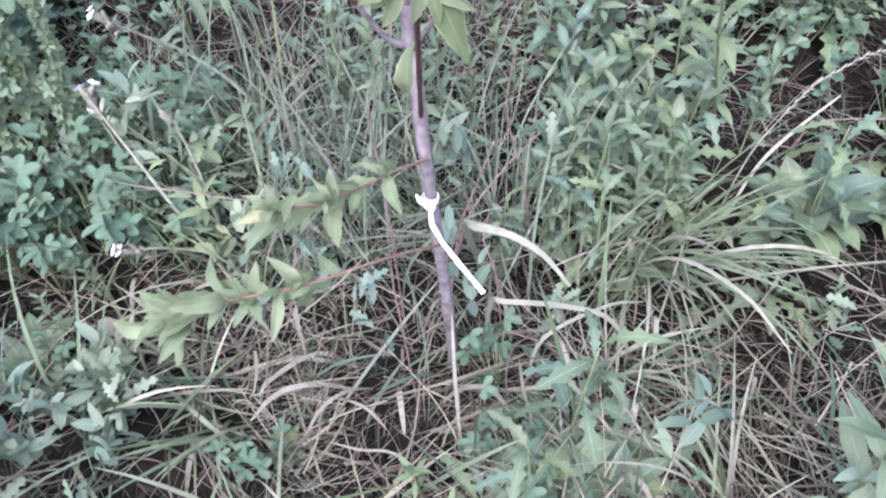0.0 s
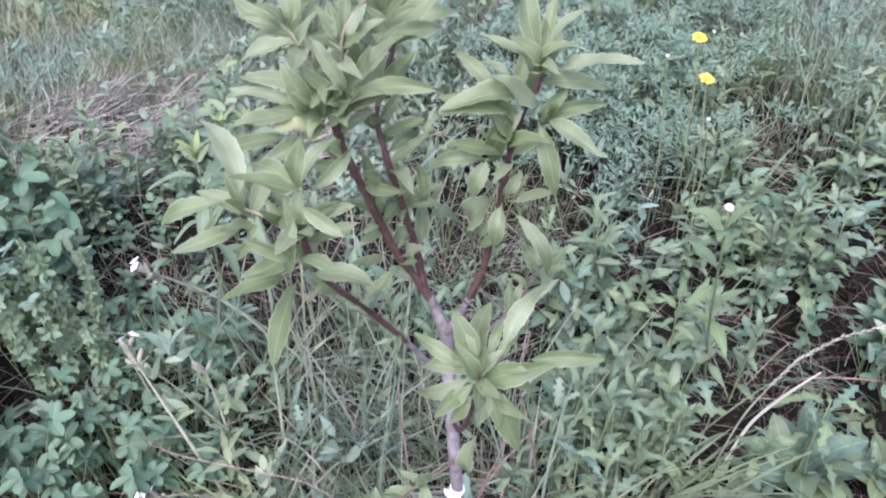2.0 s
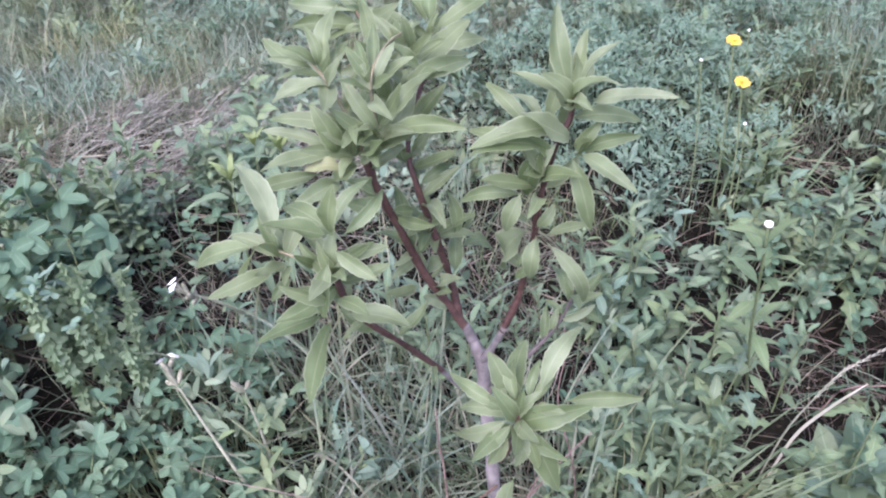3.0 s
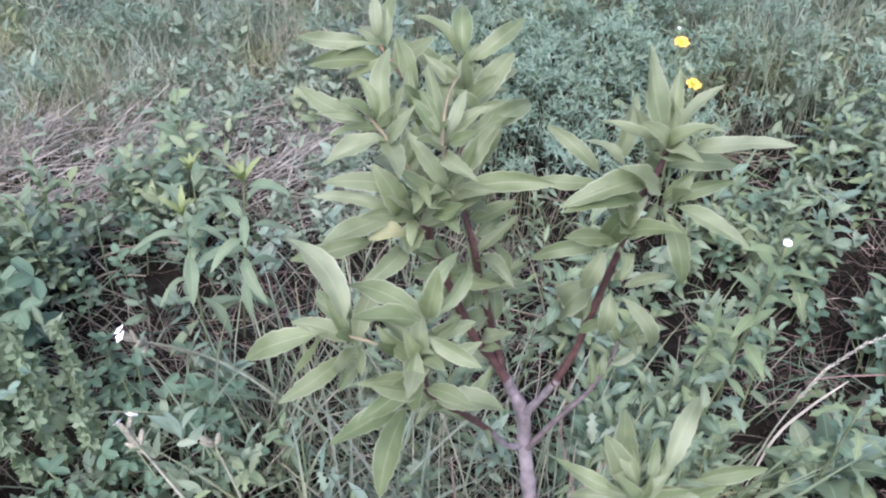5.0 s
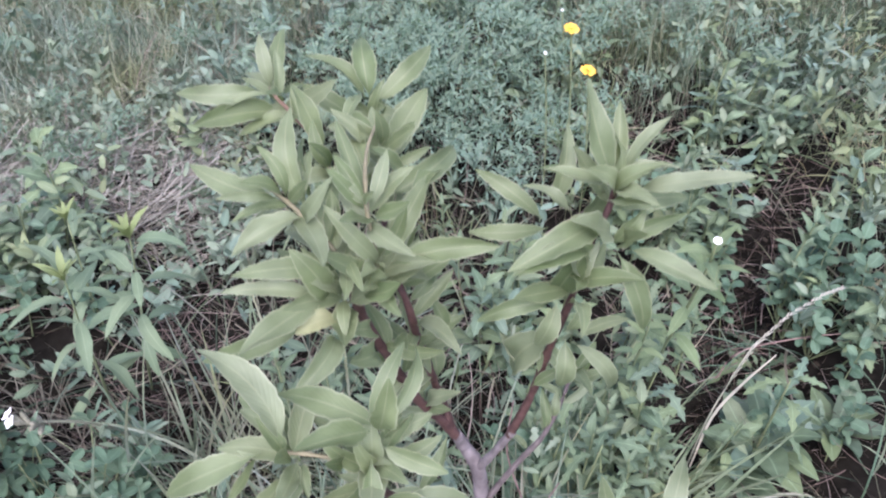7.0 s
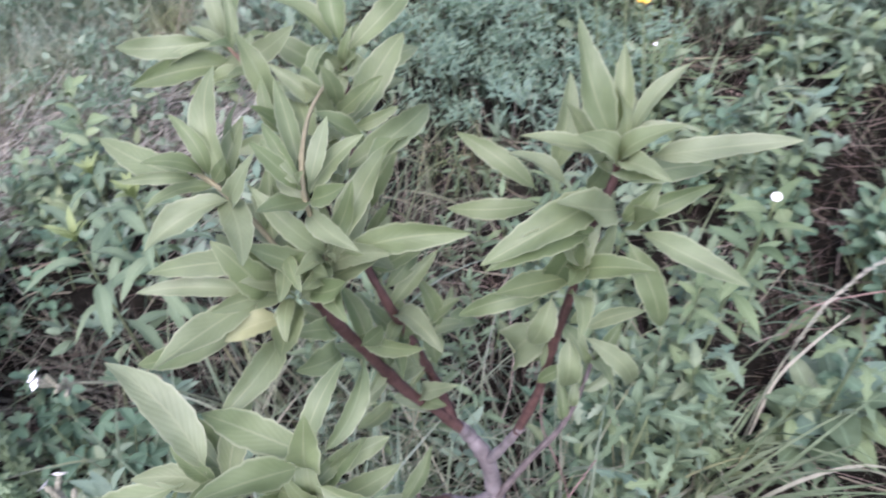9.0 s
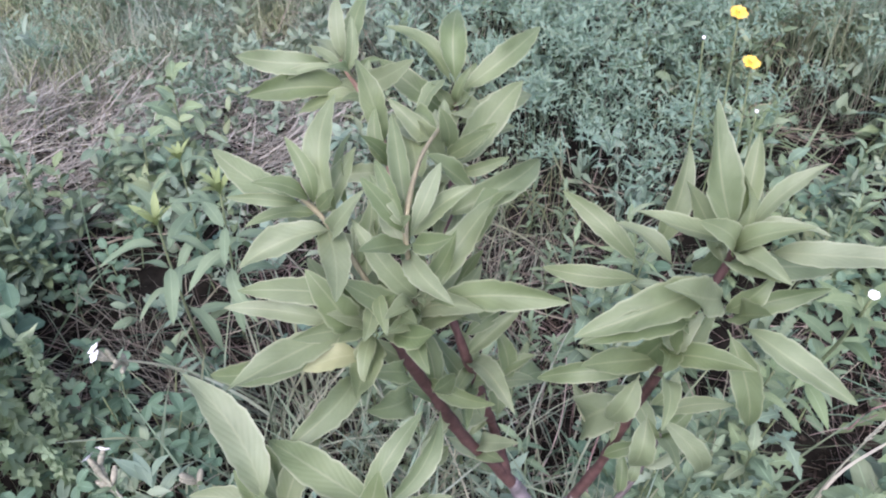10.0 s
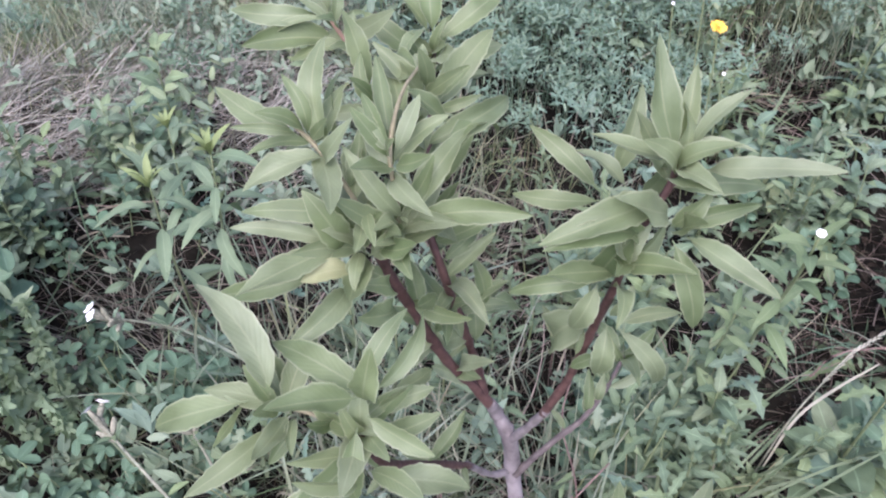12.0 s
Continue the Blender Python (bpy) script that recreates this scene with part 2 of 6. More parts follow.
SHADED_SOIL = meadow_soil()
BARK = plain("young_trunk_bark", (0.078, 0.067, 0.065), (0.20, 0.178, 0.175), 70.0, 0.8, 0.7)
MAUVE_BARK = plain("mauve_branch_bark", (0.05, 0.041, 0.038), (0.115, 0.096, 0.09), 100.0, 0.75, 0.6)
RED_BARK = plain("reddish_branch_bark", (0.04, 0.021, 0.018), (0.094, 0.052, 0.044), 120.0, 0.65, 0.6, 0.3)
RED_STEM = plain("dead_stem_surface", (0.11, 0.07, 0.06), (0.21, 0.15, 0.13), 90.0, 0.8, 0.3)
GREEN_BARK = plain("green_shoot_bark", (0.12, 0.115, 0.066), (0.19, 0.175, 0.105), 150.0, 0.6, 0.2)
ORANGE_BARK = plain("orange_shoot_bark", (0.13, 0.078, 0.052), (0.21, 0.14, 0.10), 150.0, 0.6, 0.2)
WEED_STEM = plain("weed_stem_surface", (0.10, 0.135, 0.06), (0.19, 0.22, 0.11), 120.0, 0.6, 0.2)
DRY_STEM = plain("dry_stem_surface", (0.12, 0.13, 0.09), (0.21, 0.215, 0.155), 120.0, 0.75, 0.3)
WHITE_RIBBON = plain("white_ribbon_cloth", (0.72, 0.70, 0.72), (0.86, 0.85, 0.86), 400.0, 0.7, 0.3)
WHITE_PETAL = plain("white_petal_surface", (0.60, 0.61, 0.60), (0.78, 0.78, 0.77), 200.0, 0.7, 0.2)
YELLOW_PETAL = plain("yellow_petal_surface", (0.68, 0.38, 0.03), (0.80, 0.52, 0.08), 200.0, 0.6, 0.1)
CALYX = plain("dry_calyx_surface", (0.115, 0.118, 0.08), (0.25, 0.24, 0.178), 200.0, 0.75, 0.3)


# ---- shapes ----
rng = np.random.default_rng(7)


def mesh_from(name, verts, faces, mat, uvs=None, smooth=True):
    me = bpy.data.meshes.new(name)
    verts = np.asarray(verts, dtype=np.float32)
    faces = np.asarray(faces, dtype=np.int32)
    k = faces.shape[1]
    me.vertices.add(len(verts)); me.vertices.foreach_set("co", verts.ravel())
    me.loops.add(faces.size); me.loops.foreach_set("vertex_index", faces.ravel())
    me.polygons.add(len(faces))
    me.polygons.foreach_set("loop_start", np.arange(0, faces.size, k, dtype=np.int32))
    me.polygons.foreach_set("loop_total", np.full(len(faces), k, dtype=np.int32))
    me.update(calc_edges=True)
    if uvs is not None:
        layer = me.uv_layers.new(name="UVMap")
        layer.data.foreach_set("uv", np.asarray(uvs, dtype=np.float32)[faces.ravel()].ravel())
    if smooth:
        me.polygons.foreach_set("use_smooth", np.ones(len(faces), dtype=bool))
    me.materials.append(mat)
    me.validate()
    return me


def profile(kind, t):
    """Half-width along a blade or leaf, 0 to 1 from base to tip."""
    if kind == "grass":
        return np.clip((0.55 + 0.9 * t) * (1 - t ** 2.2), 0, 1) * 0.8 + 0.02
    if kind == "straw":
        return 0.5 + 0.35 * (1 - t)
    if kind == "lance":
        return np.clip(np.sin(np.pi * np.clip(t, 0, 1) ** 0.85) ** 0.8 * (1 - 0.25 * t), 0, 1) + 0.02
    if kind == "taper":
        return np.sin(np.pi * np.clip(t, 0, 1) ** 0.84) ** 1.05 * (1.06 - 0.15 * t) + 0.02
    if kind == "almond":
        q = np.clip(t, 0, 1)
        return 1.93 * q ** 0.62 * (1 - q) ** 0.86 + 0.015
    if kind == "toothed":
        return np.sin(np.pi * np.clip(t, 0, 1) ** 0.8) ** 0.9 * (0.84 + 0.16 * np.cos(t * 44.0)) + 0.02
    if kind == "round":
        return np.sqrt(np.clip(1 - (2 * t - 1.02) ** 2, 0, 1)) + 0.02
    if kind == "obovate":
        return np.sin(np.pi * np.clip(t, 0, 1) ** 1.3) ** 0.72 + 0.03
    if kind == "ovate":
        q = np.clip(t, 0, 1)
        return 1.75 * q ** 0.5 * (1 - q) ** 0.72 + 0.02
    if kind == "leaflet":
        q = np.clip(t, 0, 1)
        return 1.86 * q ** 0.62 * (1 - q) ** 0.5 * 0.95 + 0.02
    if kind == "lobed":
        return np.sin(np.pi * t ** 1.3) ** 0.6 * (0.64 + 0.36 * np.sin(t * 30.0)) + 0.05
    return np.ones_like(t)


def blades(base, az, length, width, lean, bend, kind="grass", segs=5, fold=0.0, twist=None, across=2, sway=None):
    """Many curved strips at once: base points, heading, length, full width, lean from upright at the base and further bend to the tip; sway bows them sideways."""
    base = np.atleast_2d(np.asarray(base, float))
    n = len(base)
    az, length, width, lean, bend = (np.broadcast_to(np.asarray(v, float), (n,)) for v in (az, length, width, lean, bend))
    twist = np.zeros(n) if twist is None else np.broadcast_to(np.asarray(twist, float), (n,))
    t = np.linspace(0, 1, segs + 1)
    th = lean[:, None] + bend[:, None] * t[None, :]
    mid = (th[:, 1:] + th[:, :-1]) / 2
    dh = np.concatenate([np.zeros((n, 1)), np.cumsum(np.sin(mid), 1)], 1) * (length / segs)[:, None]
    dz = np.concatenate([np.zeros((n, 1)), np.cumsum(np.cos(mid), 1)], 1) * (length / segs)[:, None]
    head = np.stack([np.sin(az), np.cos(az), np.zeros(n)], 1)
    side0 = np.stack([np.cos(az), -np.sin(az), np.zeros(n)], 1)
    up = np.array([0, 0, 1.0])
    centre = base[:, None, :] + dh[..., None] * head[:, None, :] + dz[..., None] * up
    if sway is not None:
        side_step = (np.asarray(sway, float) * length)[:, None] * (t * t)[None, :]
        centre = centre + side_step[..., None] * side0[:, None, :]
    norm = -np.cos(th)[..., None] * head[:, None, :] + np.sin(th)[..., None] * up
    side = np.cos(twist)[:, None, None] * side0[:, None, :] + np.sin(twist)[:, None, None] * norm
    nn = np.cos(twist)[:, None, None] * norm - np.sin(twist)[:, None, None] * side0[:, None, :]
    w = profile(kind, t)[None, :] * (width / 2)[:, None]
    s = np.linspace(-1, 1, across)
    rows = [centre + side * (w * si)[..., None] + nn * (np.abs(si) * fold * w)[..., None] for si in s]
    verts = np.stack(rows, 2).reshape(-1, 3)
    uv = np.stack(np.broadcast_arrays(((s + 1) / 2)[None, None, :], t[None, :, None], ), -1)
    uv = np.broadcast_to(uv, (n, segs + 1, across, 2)).reshape(-1, 2)
    k = np.arange(segs)[:, None] * across + np.arange(across - 1)[None, :]
    quad = np.stack([k, k + 1, k + across + 1, k + across], -1).reshape(-1, 4)
    faces = (np.arange(n)[:, None, None] * ((segs + 1) * across) + quad[None]).reshape(-1, 4)
    return verts, faces, uv


def joined(parts):
    vs, fs, us, o = [], [], [], 0
    for v, f, u in parts:
        vs.append(v); fs.append(f + o); us.append(u); o += len(v)
    return np.concatenate(vs), np.concatenate(fs), np.concatenate(us)


def tube(points, radii, sides=8, sub=4, knobs=0.0, seed=1):
    """A tapered tube along a smooth line through the points, closed at the end; knobs swell it unevenly, as nodes do."""
    p = [Vector(q) for q in points]
    ext = [p[0] * 2 - p[1]] + p + [p[-1] * 2 - p[-2]]
    line, rad = [], []
    for i in range(len(p) - 1):
        a, b, c, d = ext[i:i + 4]
        for j in range(sub):
            t = j / sub
            line.append(0.5 * ((2 * b) + (c - a) * t + (2 * a - 5 * b + 4 * c - d) * t * t + (3 * b - a - 3 * c + d) * t ** 3))
            rad.append(radii[i] * (1 - t) + radii[i + 1] * t)
    line.append(p[-1]); rad.append(radii[-1])
    r = random.Random(seed)
    verts, uvs, faces = [], [], []
    ref = Vector((0.31, 0.17, 0.93)).normalized()
    for i, c in enumerate(line):
        d = (line[min(i + 1, len(line) - 1)] - line[max(i - 1, 0)]).normalized()
        s = d.cross(ref if abs(d.dot(ref)) < 0.95 else Vector((1, 0, 0))).normalized()
        u = s.cross(d)
        k = rad[i] * (1 + knobs * (r.random() - 0.35) * (1.6 if i % 3 == 0 else 0.5))
        for j in range(sides):
            a = 2 * math.pi * j / sides
            verts.append(c + (s * math.cos(a) + u * math.sin(a)) * k)
            uvs.append((j / sides, i / len(line)))
    n = len(line)
    for i in range(n - 1):
        for j in range(sides):
            faces.append((i * sides + j, i * sides + (j + 1) % sides, (i + 1) * sides + (j + 1) % sides, (i + 1) * sides + j))
    verts += [line[-1] + (line[-1] - line[-2]).normalized() * rad[-1] * 0.6]
    uvs.append((0.5, 1))
    for j in range(sides):
        faces.append(((n - 1) * sides + j, (n - 1) * sides + (j + 1) % sides, len(verts) - 1, len(verts) - 1))
    f4 = [f for f in faces if f[2] != f[3]]
    f3 = [f[:3] for f in faces if f[2] == f[3]]
    return verts, f4, f3, uvs


def tube_mesh(name, points, radii, mat, sides=8, sub=4, knobs=0.0, seed=1):
    v, f4, f3, uv = tube(points, radii, sides, sub, knobs, seed)
    me = bpy.data.meshes.new(name)
    me.from_pydata([tuple(q) for q in v], [], f4 + f3)
    for poly in me.polygons:
        poly.use_smooth = True
    me.materials.append(mat)
    return me


def part(name, mesh, parent, label="", at=None):
    ob = new(name, mesh)
    ob.parent = parent
    if at is not None:
        ob.matrix_basis = at
    return tagged(ob, label) if label else ob


def leaf_mesh(name, length, width, mat, arch=0.10, fold=0.22, kind="lance", segs=10, across=5, wave=0.05, curl=0.0, stalk=0.12, seed=0, bow=0.0, twist=0.0):
    """One leaf along +Y from its base at the origin, facing +Z: a short stalk, a folded, arched and slightly waved blade."""
    r = random.Random(seed)
    ph, ph2 = r.uniform(0, 6.3), r.uniform(0, 6.3)
    verts, uvs, faces = [], [], []
    for i in range(segs + 1):
        t = i / segs
        if t < stalk:
            w = 0.05
        else:
            q = (t - stalk) / (1 - stalk)
            w = float(profile(kind, np.array([q]))[0])
        y = length * t
        zc = length * arch * 4 * t * (1 - t) - length * curl * t * t
        for j in range(across):
            s = -1 + 2 * j / (across - 1)
            half = width / 2 * w
            edge = 1 + 0.05 * math.sin(t * 37 + ph) * abs(s)
            z = zc + abs(s) ** 1.3 * fold * half + wave * half * abs(s) * math.sin(t * 9 + ph2 + s)
            if kind == "almond" and abs(s) == 1:
                edge += 0.05 * (i % 2) - 0.02
            a = twist * (t - 0.4)
            x, lift = s * half * edge * (1 - 0.10 * fold), z - zc
            verts.append((x * math.cos(a) - lift * math.sin(a) + length * bow * 4 * t * (1 - t), y, zc + x * math.sin(a) + lift * math.cos(a)))
            uvs.append(((s + 1) / 2, t))
    for i in range(segs):
        for j in range(across - 1):
            a = i * across + j
            faces.append((a, a + 1, a + across + 1, a + across))
    return mesh_from(name, verts, faces, mat, uvs)


def placed(base, tip, face=(0, -0.55, 0.83), roll=0.0):
    """The pose that lays a leaf's +Y from base to tip, with its upper side turned towards face, rolled by some degrees."""
    b, y = Vector(base), (Vector(tip) - Vector(base)).normalized()
    z = Vector(face)
    z = (z - y * z.dot(y)).normalized()
    x = y.cross(z)
    m = Matrix((x, y, z)).transposed().to_4x4()
    return Matrix.Translation(b) @ m @ Matrix.Rotation(radians(roll), 4, "Y")


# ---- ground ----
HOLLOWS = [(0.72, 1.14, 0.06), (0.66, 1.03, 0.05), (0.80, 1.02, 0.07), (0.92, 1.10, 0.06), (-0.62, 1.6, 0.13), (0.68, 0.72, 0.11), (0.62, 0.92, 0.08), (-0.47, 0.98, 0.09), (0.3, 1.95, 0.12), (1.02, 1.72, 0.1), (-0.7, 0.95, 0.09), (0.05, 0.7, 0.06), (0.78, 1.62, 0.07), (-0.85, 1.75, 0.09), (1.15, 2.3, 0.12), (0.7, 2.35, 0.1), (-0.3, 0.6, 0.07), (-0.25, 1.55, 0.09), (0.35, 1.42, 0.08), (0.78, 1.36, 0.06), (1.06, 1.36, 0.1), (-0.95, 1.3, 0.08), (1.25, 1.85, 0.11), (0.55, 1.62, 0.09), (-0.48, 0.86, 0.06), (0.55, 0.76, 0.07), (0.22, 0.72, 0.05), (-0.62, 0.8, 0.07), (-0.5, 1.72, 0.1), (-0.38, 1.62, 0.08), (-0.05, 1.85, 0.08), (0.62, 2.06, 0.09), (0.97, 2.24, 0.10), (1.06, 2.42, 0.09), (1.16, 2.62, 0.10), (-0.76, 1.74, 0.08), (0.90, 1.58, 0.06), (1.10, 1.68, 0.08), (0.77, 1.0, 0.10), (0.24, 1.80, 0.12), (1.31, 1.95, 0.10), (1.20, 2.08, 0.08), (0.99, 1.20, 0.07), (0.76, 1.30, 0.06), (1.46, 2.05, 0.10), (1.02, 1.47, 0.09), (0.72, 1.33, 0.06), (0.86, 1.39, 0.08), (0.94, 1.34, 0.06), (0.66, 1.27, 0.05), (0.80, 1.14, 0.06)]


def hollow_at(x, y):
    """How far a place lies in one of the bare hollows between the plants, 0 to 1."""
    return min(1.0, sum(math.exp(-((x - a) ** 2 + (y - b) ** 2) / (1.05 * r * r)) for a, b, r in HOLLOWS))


def ground_height(x, y):
    return -0.10 * hollow_at(x, y) + 0.018 * math.sin(2.3 * x + 0.7) * math.cos(1.9 * y) + 0.03 * (noise.noise(Vector((x * 1.7, y * 1.7, 0.3)))) + 0.012 * noise.noise(Vector((x * 7, y * 7, 2.0)))


def build_ground():
    steps = [0.0, 0.05]
    while steps[-1] < 260:
        steps.append(steps[-1] + max(0.05, (steps[-1] - 3.0) * 0.35))
    axis = [-s for s in steps[:0:-1]] + steps
    n = len(axis)
    verts = []
    for yy in axis:
        for xx in axis:
            x, y = xx, yy + 1.5
            fade = 1.0 if abs(xx) + abs(yy) < 12 else 0.0
            verts.append((x, y, ground_height(x, y) * fade))
    i = np.arange(n - 1)
    a = (i[:, None] * n + i[None, :]).ravel()
    me = mesh_from("ground", verts, np.stack([a, a + 1, a + n + 1, a + n], 1), SHADED_SOIL)
    tagged(new("ground", me), "soil of a rough meadow, shade between plants put into its dark colour, grassy farther off", "ground", kind="structure")


build_ground()


def zs(xy):
    return np.array([ground_height(x, y) for x, y in xy])


def scatter(n, x0, x1, y0, y1, keep=None):
    """Random ground points in a rectangle; keep(x, y) gives the chance of each to stay."""
    xy = np.stack([rng.uniform(x0, x1, n), rng.uniform(y0, y1, n)], 1)
    if keep is not None:
        xy = xy[rng.random(n) < keep(xy[:, 0], xy[:, 1])]
    return np.column_stack([xy, zs(xy)])


def clumpy(x, y, scale=1.6, seed=0.0):
    """Uneven cover, 0 to 1."""
    return np.clip(np.array([0.5 + 0.9 * noise.noise(Vector((a * scale + seed, b * scale - seed, seed))) for a, b in zip(x, y)]), 0.0, 1.0)


def soft(v, lo, hi):
    """0 below lo, 1 above hi."""
    return np.clip((v - lo) / (hi - lo), 0, 1)


def stuff(name, data, mat, label, category):
    v, f, u = data
    return tagged(new(name, mesh_from(name, v, f, mat, u)), label, category, kind="stuff")


def blob(*spots):
    """A zone made of soft ellipses (x, y, half-width, half-depth), 0 to 1."""
    return lambda x, y: np.clip(sum(np.exp(-(((x - a) / rx) ** 2 + ((y - b) / ry) ** 2)) for a, b, rx, ry in spots), 0, 1)


# where each kind of plant grows
creeping = blob((-0.55, 2.75, 0.45, 0.22), (-0.30, 2.15, 0.16, 0.14), (-0.72, 2.32, 0.14, 0.14), (-0.15, 2.45, 0.16, 0.3), (-0.62, 2.05, 0.15, 0.10))
lush = blob((0.48, 1.62, 0.15, 0.11), (0.96, 1.94, 0.17, 0.20), (1.16, 1.50, 0.15, 0.12), (0.42, 1.28, 0.15, 0.12), (-1.06, 1.90, 0.24, 0.14), (-0.74, 2.14, 0.16, 0.13), (0.86, 1.25, 0.12, 0.09), (1.40, 2.35, 0.24, 0.40))
trefoil_bank = blob((-0.92, 1.25, 0.22, 0.30), (-0.56, 1.33, 0.15, 0.15), (-0.62, 1.08, 0.20, 0.12), (-1.25, 1.45, 0.25, 0.3))
upright_zone = blob((-0.20, 1.30, 0.22, 0.22), (0.02, 1.18, 0.14, 0.14), (0.30, 1.16, 0.14, 0.12), (-0.30, 1.55, 0.16, 0.15))
pale_stand = blob((0.27, 2.03, 0.14, 0.12), (-0.02, 2.0, 0.15, 0.14))
back_leaves = blob((0.55, 3.1, 0.7, 0.5), (1.45, 2.3, 0.35, 0.5), (0.0, 2.6, 0.3, 0.35), (1.0, 2.75, 0.25, 0.3))
tall_dry = blob((1.45, 3.2, 0.30, 0.40), (1.30, 2.75, 0.15, 0.25))


# ---- the sapling ----
sapling = tagged(new("sapling"), "young almond-like sapling with long olive green leaves and reddish branches", "tree")
sapling.location = (0.158, 0.872, 0.0)
SB = Matrix.Translation((-0.158, -0.872, 0.0))


def branch(name, points, radii, mat, label="", knobs=0.25, sides=10, sub=5, seed=3):
    me = tube_mesh(name, [tuple(SB @ Vector(p)) for p in points], [q * (0.72 if name == "twig" else 0.88) for q in radii], mat, sides, sub, knobs, seed)
    return part(name, me, sapling, label)


trunk = branch("trunk", [(0.158, 0.872, -0.03), (0.155, 0.866, 0.12), (0.148, 0.860, 0.32), (0.137, 0.862, 0.49), (0.128, 0.885, 0.60), (0.118, 0.920, 0.69), (0.113, 0.932, 0.748), (0.100, 0.948, 0.775), (0.090, 0.946, 0.805)], [0.0120, 0.0108, 0.0102, 0.0102, 0.0100, 0.0102, 0.0096, 0.0076, 0.0066], BARK, "mauve-grey trunk", 0.24, 14, 8)
limb_left = branch("limb", [(0.091, 0.946, 0.80), (0.074, 0.945, 0.837), (0.046, 0.942, 0.891), (0.019, 0.934, 0.975), (0.001, 0.925, 1.038), (-0.008, 0.916, 1.090)], [0.0068, 0.0062, 0.0056, 0.0052, 0.0050, 0.0056], RED_BARK, "reddish brown limb", 0.35)
limb_back = branch("limb", [(0.084, 0.946, 0.822), (0.072, 0.962, 0.874), (0.063, 0.960, 0.917), (0.051, 0.955, 0.975), (0.042, 0.942, 1.03), (0.032, 0.965, 1.07), (0.040, 1.05, 1.10), (0.046, 1.12, 1.125)], [0.0062, 0.0056, 0.005, 0.0046, 0.004, 0.0032, 0.0028, 0.0022], RED_BARK, "", 0.35)
branch("limb_foot", [(0.113, 0.930, 0.752), (0.127, 0.923, 0.787), (0.143, 0.913, 0.838)], [0.0058, 0.0054, 0.0050], BARK, "mauve-grey foot of a limb", 0.3)
limb_right = branch("limb", [(0.140, 0.914, 0.830), (0.158, 0.915, 0.885), (0.166, 0.912, 0.94), (0.173, 0.910, 0.985), (0.177, 0.896, 1.05), (0.190, 0.90, 1.115), (0.202, 0.905, 1.142), (0.204, 0.904, 1.166)], [0.0054, 0.005, 0.0046, 0.0043, 0.0038, 0.0034, 0.003, 0.0026], RED_BARK, "", 0.3)
branch("limb_foot", [(0.116, 0.922, 0.698), (0.092, 0.906, 0.722), (0.062, 0.884, 0.79)], [0.0048, 0.0042, 0.0040], BARK, "mauve-grey foot of a limb", 0.3)
limb_side = branch("limb", [(0.068, 0.890, 0.775), (0.03, 0.84, 0.88), (-0.009, 0.79, 0.985), (-0.021, 0.78, 1.064)], [0.0041, 0.0041, 0.0038, 0.0034], RED_BARK, "", 0.35)
twig_side = branch("twig", [(-0.012, 0.786, 1.02), (-0.05, 0.795, 1.045), (-0.082, 0.801, 1.055)], [0.003, 0.0025, 0.002], GREEN_BARK)
twig_left = branch("twig", [(-0.007, 0.911, 1.095), (-0.016, 0.907, 1.137), (-0.041, 0.935, 1.164), (-0.058, 0.94, 1.185)], [0.0032, 0.0028, 0.0024, 0.0018], GREEN_BARK)
twig_mid = branch("twig", [(-0.004, 0.911, 1.09), (0.012, 0.906, 1.12), (0.009, 0.912, 1.176), (0.018, 0.96, 1.19), (0.036, 1.01, 1.185)], [0.003, 0.0028, 0.0024, 0.002, 0.0015], GREEN_BARK)
twig_top = branch("twig", [(0.009, 0.915, 1.165), (-0.006, 1.02, 1.13), (-0.018, 1.09, 1.127), (-0.036, 1.12, 1.14), (-0.048, 1.138, 1.15)], [0.0026, 0.0028, 0.003, 0.0028, 0.0024], ORANGE_BARK, "orange-brown young twig")
limb_low = branch("limb", [(0.119, 0.914, 0.700), (0.136, 0.92, 0.722), (0.165, 0.927, 0.759), (0.187, 0.930, 0.788), (0.212, 0.950, 0.812), (0.230, 0.968, 0.845)], [0.0046, 0.0042, 0.0038, 0.0034, 0.003, 0.0022], MAUVE_BARK, "", 0.2)
limb_front = branch("limb", [(0.128, 0.885, 0.62), (0.140, 0.80, 0.72), (0.152, 0.72, 0.86), (0.160, 0.682, 0.965)], [0.0038, 0.0034, 0.003, 0.0024], RED_BARK, "", 0.25)
twig_low = branch("twig", [(0.136, 0.862, 0.565), (0.105, 0.81, 0.60), (0.067, 0.772, 0.61), (0.033, 0.708, 0.65), (-0.013, 0.674, 0.678)], [0.0028, 0.0024, 0.002, 0.0018, 0.0014], ORANGE_BARK)
twig_lower = branch("twig", [(0.148, 0.852, 0.40), (0.09, 0.75, 0.50), (0.0, 0.67, 0.545), (-0.08, 0.635, 0.56), (-0.14, 0.612, 0.55)], [0.003, 0.0026, 0.0022, 0.0018, 0.0014], ORANGE_BARK)

leaf_count = 0


